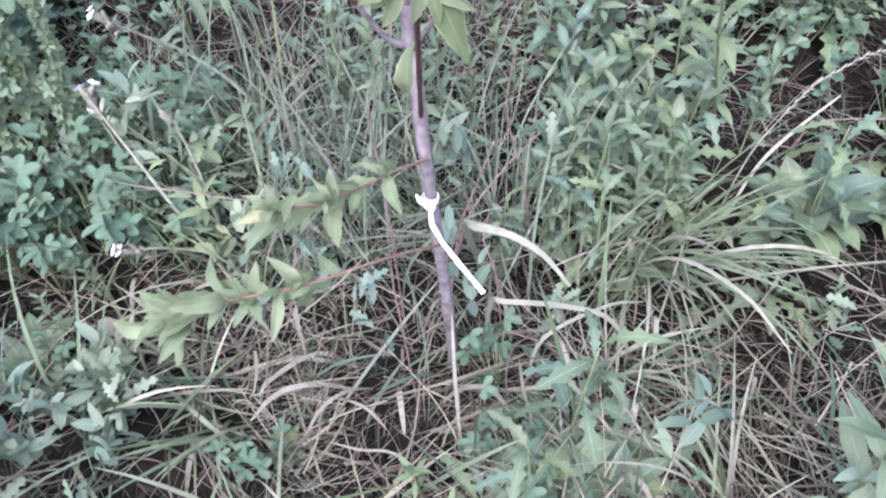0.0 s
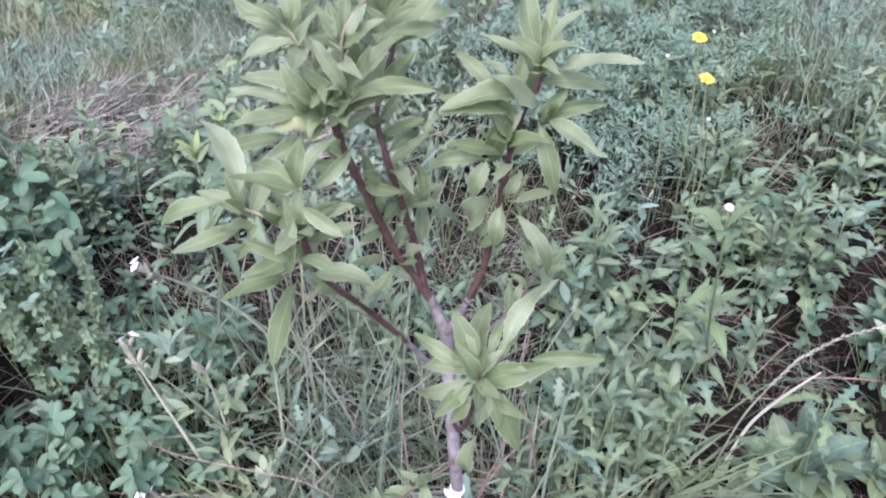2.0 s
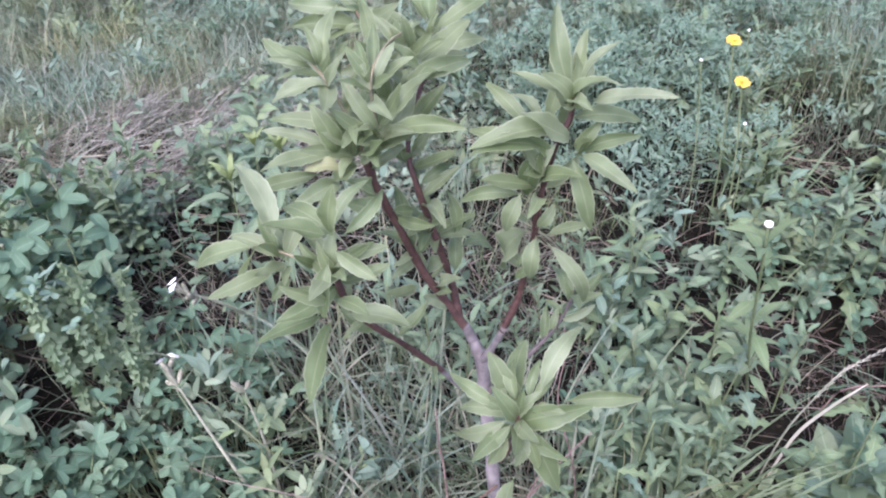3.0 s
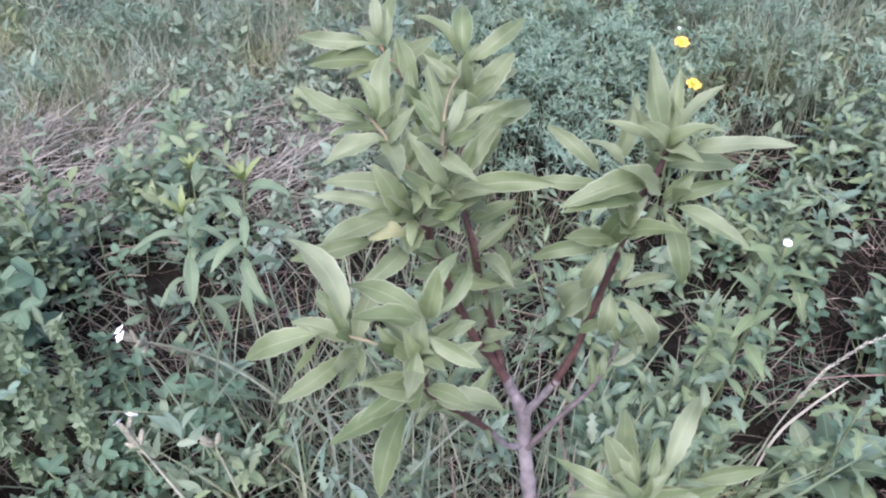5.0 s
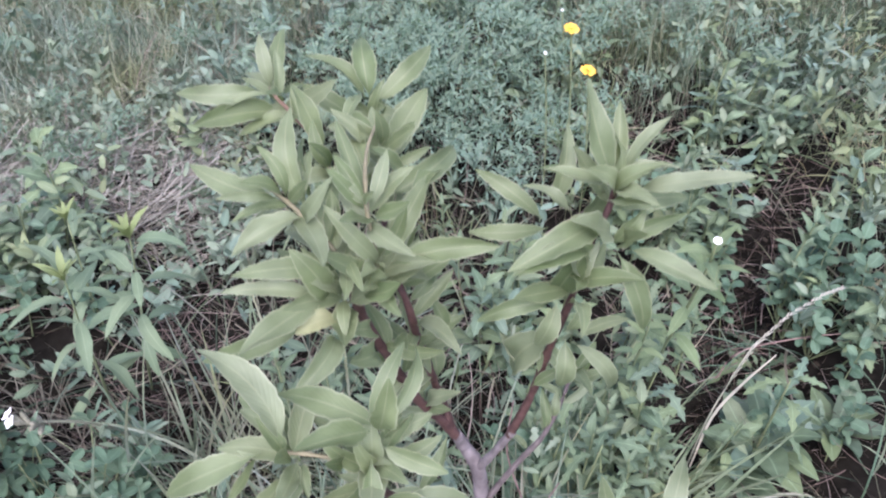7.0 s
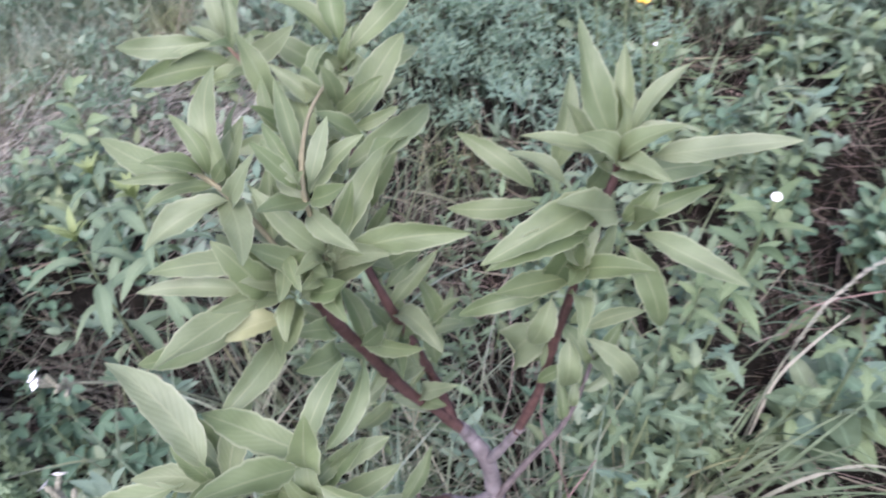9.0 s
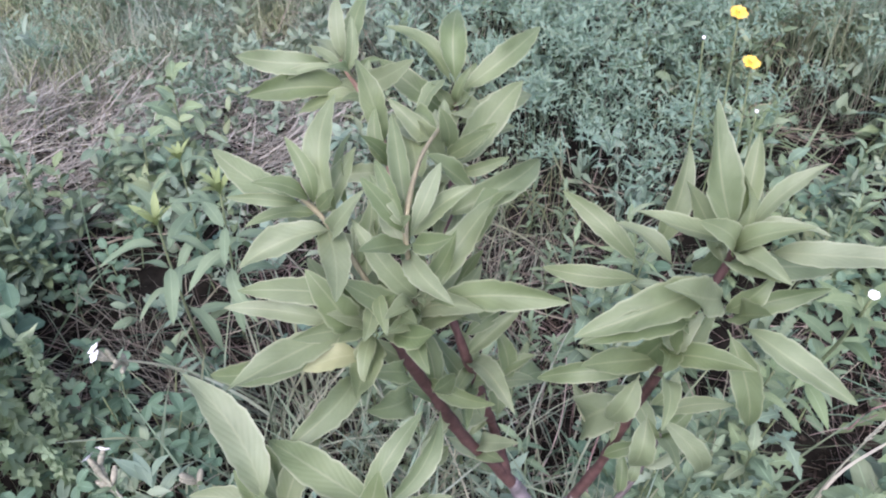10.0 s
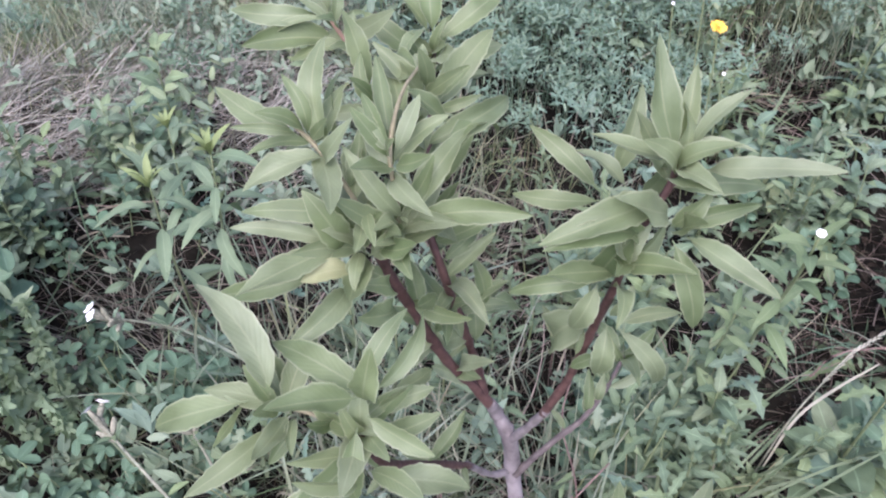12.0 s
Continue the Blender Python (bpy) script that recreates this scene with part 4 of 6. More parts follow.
ROUND = [leaf_mesh("leaf", 0.056, 0.036, CLOVER_PART, arch=0.06, fold=0.2, curl=0.05 + 0.1 * i, wave=0.2, kind="round", seed=76 + i, segs=8, across=5) for i in range(3)]
LOBED = [leaf_mesh("leaf", 0.14, 0.040, WEED_LEAF, arch=0.22, fold=0.15, curl=0.25, kind="lobed", wave=0.25, seed=80 + i, segs=18, across=3, stalk=0.15) for i in range(3)]


def trefoil_mesh(size, mat, seed):
    """Three rounded leaflets on one short stalk, as one leaf."""
    sets = []
    for k in (-1.2, 0.0, 1.2):
        sets.append(blades([(0.0, 0.0, 0.0)], k, size * (1.15 if k == 0.0 else 1.0), size * 0.66, 1.38, 0.35, "leaflet", 7, 0.35, 0.12 * seed + 0.1 * k, 5))
    v, f, u = joined(sets)
    return mesh_from("leaf", v, f, mat, u)


TREFOIL = [trefoil_mesh(0.028 + 0.005 * i, CLOVER_PART, i - 1) for i in range(3)]
BIG_TREFOIL = [trefoil_mesh(0.046 + 0.007 * i, CLOVER_PART, i - 1) for i in range(3)]


def whorl_mesh(size, n, mat):
    """A ring of small oblong leaflets, as one whorl."""
    v, f, u = blades(np.zeros((n, 3)), np.arange(n) * 2 * math.pi / n, size * rng.uniform(0.8, 1.1, n), size * 0.5, 1.2, 0.3, "obovate", 5, 0.2, 0.0, 3)
    return mesh_from("whorl", v, f, mat, u)


WHORL = [whorl_mesh(0.027 + 0.004 * i, 4 + i, SMALL_LEAF) for i in range(3)]


def upright_weed(name, stem_points, meshes, n, size=(0.7, 1.15), start=0.15, droop=(-0.5, 0.6), radius=0.0026, stem_mat=None, seed=1, turn=2.4, end=1.0, tips=False):
    """A stem with leaves set spirally round it; the thing's origin is the stem's foot."""
    r = random.Random(seed)
    foot = Vector(stem_points[0])
    thing = new(name)
    thing.location = foot
    line = [Vector(p) - foot for p in stem_points]
    part("stem", tube_mesh("stem", line, [radius * (1 - 0.6 * i / (len(line) - 1)) for i in range(len(line))], stem_mat or WEED_STEM, 6, 3, 0.15, seed), thing)
    az = r.uniform(0, 6.28)
    for i in range(n):
        f = start + (end - start) * (i + 0.6) / n
        t = f * (len(line) - 1)
        k = min(int(t), len(line) - 2)
        p = line[k].lerp(line[k + 1], t - k)
        az += turn + r.uniform(-0.4, 0.4)
        rise = r.uniform(*droop) + 0.7 * f ** 3
        way = Vector((math.cos(az), math.sin(az), rise))
        m = placed(p, p + way, (0, 0, 1), r.uniform(-25, 25)) @ Matrix.Scale(r.uniform(*size) * (1.0 - 0.25 * f), 4)
        part("leaf", r.choice(meshes), thing, at=m)
    if tips:
        for i in range(7):
            az += 2.4
            part("leaf", r.choice(TIP), thing, at=placed(line[-1], line[-1] + Vector((math.cos(az), math.sin(az), 0.8 + 0.25 * i)), (0, 0, 1), r.uniform(-20, 20)) @ Matrix.Scale(r.uniform(0.8, 1.2), 4))
    return thing


def rosette_weed(name, n, meshes, size, seed, rise=(0.2, 0.9)):
    """Leaves that all spring from one foot."""
    r = random.Random(seed)
    thing = new(name)
    for i in range(n):
        az = 2 * math.pi * i / n + r.uniform(-0.3, 0.3)
        way = Vector((math.cos(az), math.sin(az), r.uniform(*rise)))
        part("leaf", r.choice(meshes), thing, at=placed((0, 0, 0.005), Vector((0, 0, 0.005)) + way, (0, 0, 1), r.uniform(-20, 20)) @ Matrix.Scale(r.uniform(*size), 4))
    return thing


def clover_plant(name, n, meshes, height, seed):
    """Trefoil leaves held level on thin stalks of their own."""
    r = random.Random(seed)
    thing = new(name)
    for i in range(n):
        az, reach = r.uniform(0, 6.28), r.uniform(0.01, 0.09)
        top = Vector((math.cos(az) * reach, math.sin(az) * reach, height * r.uniform(0.5, 1.0)))
        stalk = part("stalk", tube_mesh("stalk", bent((0, 0, 0), top, (0, 0, 0), 3), [0.0013] * 4, WEED_STEM, 5, 2), thing)
        part("leaf", r.choice(meshes), stalk, at=Matrix.Translation(top) @ Euler((r.uniform(-0.65, 0.65), r.uniform(-0.65, 0.65), r.uniform(0, 6.28))).to_matrix().to_4x4())
    return thing


def at_ground(x, y, turn=0.0, size=1.0):
    return Matrix.Translation((x, y, ground_height(x, y))) @ Matrix.Rotation(turn, 4, "Z") @ Matrix.Scale(size, 4)


def sow(ob, spots):
    """The first spot for the thing itself, copies at the rest."""
    ob.matrix_basis = at_ground(*spots[0])
    for s in spots[1:]:
        c = copy_thing(ob, at_ground(*s[:3]))
        c.scale = (s[3],) * 3


def zone_spots(n, zone, x0, x1, y0, y1, lo=0.8, hi=1.25):
    """Spots picked where a zone is dense."""
    out = []
    while len(out) < n:
        x, y = rng.uniform(x0, x1), rng.uniform(y0, y1)
        if rng.random() < float(zone(x, y)) and hollow_at(x, y) < 0.5 and math.hypot(x - 0.155, y - 0.87) > 0.10:
            out.append((x, y, rng.uniform(0, 6.28), rng.uniform(lo, hi)))
    return out


# the two tall light green weeds beside the dry patch
for pts, n, seed in (([(-0.53, 1.70, 0), (-0.50, 1.64, 0.2), (-0.47, 1.58, 0.42), (-0.449, 1.55, 0.58)], 13, 3), ([(-0.45, 1.76, 0), (-0.40, 1.66, 0.25), (-0.345, 1.56, 0.5), (-0.31, 1.50, 0.69)], 15, 4), ([(-0.56, 1.95, 0), (-0.55, 1.93, 0.2), (-0.53, 1.92, 0.42)], 12, 5)):
    tagged(upright_weed("tall_weed", pts, BROAD, n, (1.2, 1.75), 0.3, (-0.7, 0.35), 0.0036, seed=seed, tips=True), "tall light green weed with long narrow leaves", "weed", "tall light green weeds")

# the tall weed that carries a small white daisy
daisy_plant = tagged(upright_weed("flowering_weed", [(0.72, 1.48, 0), (0.66, 1.40, 0.22), (0.59, 1.28, 0.48), (0.54, 1.19, 0.70), (0.517, 1.155, 0.81)], LANCE, 24, (0.95, 1.4), 0.2, (-0.2, 0.7), 0.0042, seed=9, end=0.93), "tall light green weed topped by a small white daisy", "weed")


def flower_head(holder, at, radius, petals, mat, centre_mat, lift=0.2, face=(0, -0.4, 1.0), label="", rings=1):
    """A flower of one or more rings of narrow petals round a small domed centre."""
    r = np.random.default_rng(int(radius * 1e5))
    sets = []
    for k in range(rings):
        n = petals - 4 * k
        size = radius * (1 - 0.22 * k)
        sets.append(blades(np.tile((0, 0, 0.0006 * k), (n, 1)), np.arange(n) * 2 * math.pi / n + r.uniform(0, 0.3, n), size * r.uniform(0.85, 1.08, n), size * (4.4 / petals + 0.06), 1.40 - lift - 0.33 * k, 0.2, "round", 4, 0.15, r.normal(0, 0.15, n), 3))
    v, f, u = joined(sets)
    m = Matrix.Translation(at) @ Vector(face).normalized().to_track_quat("Z", "Y").to_matrix().to_4x4()
    head = part("flower", mesh_from("flower", v, f, mat, u), holder, label, m)
    bm = bmesh.new()
    bmesh.ops.create_uvsphere(bm, u_segments=10, v_segments=6, radius=radius * 0.28, matrix=Matrix.Diagonal((1, 1, 0.5, 1)))
    me = bpy.data.meshes.new("centre"); bm.to_mesh(me); bm.free()
    me.materials.append(centre_mat)
    part("centre", me, head)
    return head


flower_head(daisy_plant, Vector((0.517, 1.155, 0.815)) - Vector((0.72, 1.48, 0)), 0.0066, 14, WHITE_PETAL, YELLOW_PETAL, 0.1, (-0.2, -0.5, 0.9), "small white daisy")
tagged(upright_weed("tall_weed", [(0.60, 1.42, 0), (0.57, 1.36, 0.2), (0.535, 1.29, 0.42), (0.52, 1.26, 0.52)], LANCE, 16, (0.7, 1.0), 0.2, (-0.3, 0.6), 0.003, seed=14), "tall light green weed with long narrow leaves", "weed", "tall light green weeds")
tagged(upright_weed("tall_weed", [(0.78, 0.56, 0), (0.76, 0.60, 0.25), (0.73, 0.635, 0.42)], BROAD, 13, (1.3, 1.9), 0.35, (-0.1, 0.6), 0.0035, seed=15), "tall light green weed with long narrow leaves", "weed", "tall light green weeds")

# two yellow flowers on long bare stalks
for head, foot, seed in (((0.682, 2.109, 0.629), (0.74, 2.16, 0), 1), ((0.697, 2.015, 0.565), (0.76, 2.07, 0), 2)):
    plant = tagged(new("yellow_flower"), "bright yellow dandelion-like flower on a thin stalk", "flower", "yellow flowers")
    plant.location = foot
    d = Vector(head) - Vector(foot)
    part("stalk", tube_mesh("stalk", bent((0, 0, 0), d, (0.01, 0, 0)), [0.0022] * 6, WEED_STEM, 6, 3), plant)
    part("bud_cup", tube_mesh("bud_cup", [d - Vector((0, 0, 0.014)), d - Vector((0, 0, 0.004)), d], [0.003, 0.007, 0.006], WEED_STEM, 8, 3), plant)
    flower_head(plant, d, 0.020, 30, YELLOW_PETAL, YELLOW_PETAL, 0.05, (0.1 * seed - 0.1, -0.3, 1.0), rings=3)
for head, foot in (((0.60, 2.06, 0.60), (0.66, 2.12, 0)), ((0.70, 1.93, 0.50), (0.75, 2.0, 0)), ((0.86, 2.60, 0.42), (0.9, 2.62, 0))):
    plant = tagged(new("faded_flower"), "small pale faded flower head on a thin stalk", "flower", "faded flowers")
    plant.location = foot
    d = Vector(head) - Vector(foot)
    part("stalk", tube_mesh("stalk", bent((0, 0, 0), d, (0.01, 0, 0)), [0.0018] * 6, WEED_STEM, 6, 3), plant)
    flower_head(plant, d, 0.0055, 10, WHITE_PETAL, CALYX, 0.6, (0, -0.5, 0.8))


def campion(head, foot, sag, seed, cups=4, open_cups=2):
    """A dry bladder-cup weed: one pale bent stem, a bunch of papery cups and a few white petals."""
    r = random.Random(seed)
    thing = tagged(new("campion"), "pale drying wildflower with papery cups and white petals", "wildflower", "dry white wildflowers")
    thing.location = foot
    d = Vector(head) - Vector(foot)
    part("stem", tube_mesh("stem", bent((0, 0, 0), d, sag), [0.0046, 0.0042, 0.0038, 0.0033, 0.0027, 0.002], DRY_STEM, 7, 3, 0.1), thing)
    out = d.normalized()
    for i in range(cups):
        way = (out + Vector((r.uniform(-0.75, 0.75), r.uniform(-0.75, 0.75), r.uniform(-0.3, 0.6)))).normalized()
        p = d - out * 0.007 * i
        cup = part("cup", tube_mesh("cup", [p, p + way * 0.007, p + way * 0.022, p + way * 0.032], [0.0016, 0.0046, 0.0058, 0.0034], CALYX, 8, 3, 0.15, seed + i), thing)
        if i < open_cups:
            tip = p + way * 0.031
            v, f, u = blades(np.zeros((5, 3)), np.arange(5) * 1.2566, 0.0145, 0.011, 1.0, 0.5, "round", 4, 0.1, 0.0, 3)
            part("petals", mesh_from("petals", v, f, WHITE_PETAL, u), cup, "white petals", Matrix.Translation(tip) @ way.to_track_quat("Z", "Y").to_matrix().to_4x4())
    for i in range(6):
        az = i * 1.05 + r.uniform(-0.3, 0.3)
        p = d - out * r.uniform(0.005, 0.05)
        part("leaf", LANCE_DULL[i % 3], thing, at=placed(p, p + out * 0.8 + Vector((math.cos(az), math.sin(az), 0.2)), (0, 0, 1)) @ Matrix.Scale(r.uniform(0.3, 0.55), 4))
    for f in (0.25, 0.55):
        p = Vector(bent((0, 0, 0), d, sag, 20)[int(20 * f)])
        for s in (1, -1):
            way = Vector((s * 0.8, r.uniform(-0.3, 0.3), 0.5))
            part("leaf", LANCE_DULL[0], thing, at=placed(p, p + way, (0, 0, 1)) @ Matrix.Scale(0.7, 4))
    return thing


campion((-0.585, 1.455, 0.338), (-0.44, 1.58, 0.0), (0.02, 0, 0.04), 1, 8)
campion((-0.552, 1.245, 0.315), (-0.28, 1.02, 0.02), (-0.01, 0, 0.04), 2, 8)
campion((-0.463, 1.022, 0.13), (-0.36, 1.10, 0.0), (0, 0, 0.03), 3, 9, 4)
campion((-0.405, 1.25, 0.262), (-0.31, 1.08, 0.0), (0.01, 0, 0.01), 4, 3, 0)

# near seed stalk and the pale straw beside it
seed_stalk = tagged(new("seed_stalk"), "pale dry grass stalk ending in a long plaited seed head", "dry grass")
seed_stalk.location = (0.67, 1.22, 0)
q = Vector((0.67, 1.22, 0))
line = [Vector(p) - q for p in ((0.67, 1.22, 0.0), (0.705, 1.248, 0.19), (0.75, 1.275, 0.275), (0.80, 1.302, 0.335), (0.88, 1.33, 0.375), (0.97, 1.352, 0.392), (1.02, 1.36, 0.392))]
part("stalk", tube_mesh("stalk", line[:4], [0.0022, 0.002, 0.0018, 0.0016], DRY_STEM, 6, 4), seed_stalk)
sets = []
for i in range(70):
    t = 2 + 4 * i / 70
    k = min(int(t), 5)
    p = line[k].lerp(line[k + 1], t - k)
    d = (line[k + 1] - line[k]).normalized()
    az = math.atan2(d.x, d.y) + (0.3 if i % 2 else -0.3)
    sets.append(blades([tuple(p)], az, 0.015, 0.0042, math.acos(max(-1, min(1, d.z))) + (0.2 if i % 4 < 2 else -0.2), 0.1, "lance", 3, 0.3, 0.4, 3))
v, f, u = joined(sets)
part("seed_head", mesh_from("seed_head", v, f, SEED_HEAD, u), seed_stalk, "plaited pale seed head")


def dry_blade(points, width, label, mat=None, name="dry_blade"):
    """A single dead grass blade, flat and curved, with a fold along its middle."""
    foot = Vector(points[0])
    pts = [Vector(p) - foot for p in points]
    ext = [pts[0] * 2 - pts[1]] + pts + [pts[-1] * 2 - pts[-2]]
    line = []
    for i in range(len(pts) - 1):
        a, b, c, d = ext[i:i + 4]
        for j in range(5):
            t = j / 5
            line.append(0.5 * ((2 * b) + (c - a) * t + (2 * a - 5 * b + 4 * c - d) * t * t + (3 * b - a - 3 * c + d) * t ** 3))
    line.append(pts[-1])
    verts, uvs, faces = [], [], []
    n = len(line)
    for i, p in enumerate(line):
        d = (line[min(i + 1, n - 1)] - line[max(i - 1, 0)]).normalized()
        s = d.cross(Vector((0.1, -0.75, 0.65))).normalized()
        nn = s.cross(d)
        w = width / 2 * (0.18 + 0.82 * math.sin(math.pi * min(1, (i / (n - 1)) * 0.85 + 0.12)) ** 0.7)
        for k, z in ((-1, 0.25), (0, 0), (1, 0.25)):
            verts.append(p + s * w * k + nn * w * z)
            uvs.append(((k + 1) / 2, i / n))
    for i in range(n - 1):
        for k in range(2):
            a = i * 3 + k
            faces.append((a, a + 1, a + 4, a + 3))
    ob = tagged(new(name, mesh_from(name, [tuple(v) for v in verts], faces, mat or DRY_BLADE, uvs)), label, "grass blade", "single grass blades")
    ob.location = foot
    return ob


dry_blade([(0.20, 1.10, 0.0), (0.185, 1.0, 0.22), (0.180, 0.91, 0.378), (0.20, 0.88, 0.41), (0.245, 0.86, 0.419), (0.294, 0.84, 0.401), (0.338, 0.824, 0.346)], 0.012, "pale dead grass blade arching over beside the trunk")
dry_blade([(0.215, 0.93, 0.02), (0.222, 0.87, 0.23), (0.245, 0.846, 0.268), (0.327, 0.86, 0.242), (0.409, 0.87, 0.201), (0.46, 0.88, 0.10), (0.47, 0.885, 0.01)], 0.009, "pale dead grass blade bent flat above the thatch")
dry_blade([(0.29, 0.84, 0.03), (0.313, 0.85, 0.158), (0.421, 0.92, 0.156), (0.50, 0.97, 0.10)], 0.007, "pale dead grass blade bent flat above the thatch")
dry_blade([(0.70, 1.24, 0.02), (0.745, 1.28, 0.142), (0.79, 1.285, 0.235), (0.84, 1.28, 0.325)], 0.0075, "pale flat straw standing out of the weeds", SEED_HEAD)
dry_blade([(0.45, 1.08, 0.0), (0.52, 0.98, 0.22), (0.61, 0.88, 0.27), (0.69, 0.80, 0.22)], 0.007, "pale straw leaning out of the grass tuft")
dry_blade([(-0.02, 0.86, 0.01), (-0.09, 0.86, 0.06), (-0.157, 0.79, 0.085), (-0.175, 0.765, 0.07)], 0.009, "pale hooked straw lying on the thatch")
dry_blade([(-0.42, 1.0, 0.36), (-0.33, 0.95, 0.40), (-0.2, 0.92, 0.415), (-0.08, 0.90, 0.40), (0.05, 0.90, 0.2), (0.08, 0.9, 0.0)], 0.0018, "thin purplish dead stalk leaning over", RED_STRAW)


def dead_stem(points, radius, label="thin reddish dead stem leaning beside the trunk", group="dead stems by the trunk"):
    """A thin dead stem that leans by the trunk, a little crooked."""
    foot = Vector(points[0])
    ob = tagged(new("dead_stem", tube_mesh("dead_stem", [Vector(p) - foot for p in points], [radius * (1 - 0.15 * i) for i in range(len(points))], RED_STEM, 6, 4, 0.2, len(points))), label, "dry stem", group)
    ob.location = foot


dead_stem([(0.13, 0.95, -0.01), (0.172, 0.98, 0.276), (0.226, 1.02, 0.366), (0.292, 1.06, 0.43)], 0.0022)
dead_stem([(0.14, 0.92, -0.01), (0.165, 0.95, 0.291), (0.194, 0.97, 0.396), (0.22, 0.99, 0.475)], 0.0020)
dead_stem([(0.06, 0.95, -0.01), (0.048, 0.98, 0.375), (0.038, 1.00, 0.455), (0.033, 1.02, 0.529)], 0.0022)
dead_stem([(0.25, 0.90, -0.01), (0.229, 0.92, 0.233), (0.207, 0.95, 0.294), (0.215, 0.97, 0.334)], 0.0018)
dead_stem([(0.10, 0.78, -0.01), (0.086, 0.80, 0.229), (0.076, 0.82, 0.341), (0.072, 0.83, 0.407)], 0.0018)
dead_stem([(0.30, 1.12, -0.01), (0.28, 1.14, 0.20), (0.24, 1.16, 0.38), (0.25, 1.18, 0.50)], 0.0022)
dead_stem([(0.877, 1.451, 0.02), (0.937, 1.461, 0.10), (1.185, 1.451, 0.10), (1.287, 1.447, 0.03)], 0.0024, "long brown dead stem lying across the bare hollow", "")
dry_blade([(0.180, 0.70, 0.0), (0.175, 0.72, 0.10), (0.170, 0.74, 0.231), (0.167, 0.77, 0.344)], 0.006, "pale grass stalk standing in front of the trunk")


def tuft(x, y, n, length, width, label, seed, mat=None, aim=None, dead=0.12):
    """A tuft of long arching blades from one root, most of them falling the way of aim."""
    r = np.random.default_rng(seed)
    thing = tagged(new("grass_tuft"), label, "grass", "grass tufts")
    thing.matrix_basis = at_ground(x, y)
    aim = r.uniform(0, 6.28) if aim is None else aim
    for i in range(n):
        az = r.normal(aim, 0.75) if i % 4 else r.uniform(0, 6.28)
        v, f, u = blades([(r.normal(0, 0.025), r.normal(0, 0.025), 0)], az, r.uniform(*length), r.uniform(*width), r.uniform(0.0, 0.6), r.uniform(0.8, 2.5), "grass", 10, 0.3, r.normal(0, 0.45), 3, [r.normal(0, 0.25)])
        part("blade", mesh_from("blade", v, f, mat or (DRY_BLADE if r.random() < dead else TUFT_GRASS), u), thing)


tuft(0.50, 1.09, 28, (0.26, 0.50), (0.006, 0.014), "green grass tuft with long arching blades", 1, aim=2.3, dead=0.12)
tuft(0.52, 1.13, 20, (0.28, 0.48), (0.007, 0.014), "green grass tuft with long arching blades", 14, aim=1.2, dead=0.12)
tuft(0.58, 1.20, 20, (0.26, 0.46), (0.006, 0.012), "green grass tuft with long arching blades", 2, aim=2.9)
tuft(-0.22, 0.72, 14, (0.18, 0.34), (0.007, 0.014), "low grass tuft bent over the thatch", 3, aim=3.9)
tuft(-0.50, 0.90, 18, (0.22, 0.42), (0.007, 0.015), "low grass tuft bent over the thatch", 4, aim=2.2, dead=0.3)
tuft(0.10, 1.22, 30, (0.2, 0.4), (0.004, 0.007), "green grass tuft with long arching blades", 5)
tuft(-0.12, 1.30, 34, (0.2, 0.38), (0.004, 0.008), "green grass tuft with long arching blades", 6)
tuft(0.70, 0.90, 12, (0.18, 0.34), (0.005, 0.009), "green grass tuft with long arching blades", 7)
tuft(0.95, 2.15, 26, (0.25, 0.5), (0.008, 0.016), "broad-bladed grass tuft among the weeds", 8)
tuft(0.40, 0.64, 14, (0.14, 0.28), (0.005, 0.010), "low grass tuft bent over the thatch", 10)

for i, (x, y) in enumerate(((-0.04, 1.10), (0.04, 1.36), (-0.26, 1.20), (0.24, 1.12), (-0.16, 1.44), (-0.34, 1.34), (-0.08, 1.24), (-0.22, 1.06), (-0.28, 1.52))):
    tuft(x, y, 20, (0.24, 0.50), (0.004, 0.009), "pale half-dry grass tuft behind the sapling's trunk", 20 + i, PALE_GRASS)
tuft(-0.46, 0.68, 18, (0.2, 0.4), (0.007, 0.013), "low grass tuft bent over the thatch", 11)
tuft(0.42, 0.86, 14, (0.2, 0.36), (0.006, 0.012), "low grass tuft bent over the thatch", 12, dead=0.4)
tuft(0.60, 0.62, 16, (0.2, 0.36), (0.006, 0.013), "low grass tuft bent over the thatch", 13, dead=0.4)

for i, (x, y) in enumerate(((-0.60, 1.60), (-0.70, 1.76), (-0.50, 1.68), (-0.82, 1.66), (0.16, 1.92), (0.30, 2.06))):
    tuft(x, y, 36, (0.16, 0.40), (0.002, 0.0042), "dead grey grass tuft with fine hanging blades", 40 + i, DEAD_BLADE)

# single broad straws lying across the front
lay = random.Random(77)
for i in range(46):
    x, y, turn = lay.uniform(-0.55, 0.72), lay.uniform(0.60, 1.0), lay.uniform(0, 6.28)
    h, reach = lay.uniform(0.03, 0.11), lay.uniform(0.10, 0.24)
    dx, dy = math.cos(turn) * reach, math.sin(turn) * reach * 0.6
    z = ground_height(x, y)
    dry_blade([(x, y, z + 0.01), (x + 0.35 * dx, y + 0.35 * dy, z + h), (x + 0.7 * dx, y + 0.7 * dy, z + h * lay.uniform(0.7, 1.3)), (x + dx, y + dy, z + h * lay.uniform(0.1, 0.8))], lay.uniform(0.005, 0.011), "flat dead grass blade lying on the thatch", DEAD_BLADE if i % 3 else None)

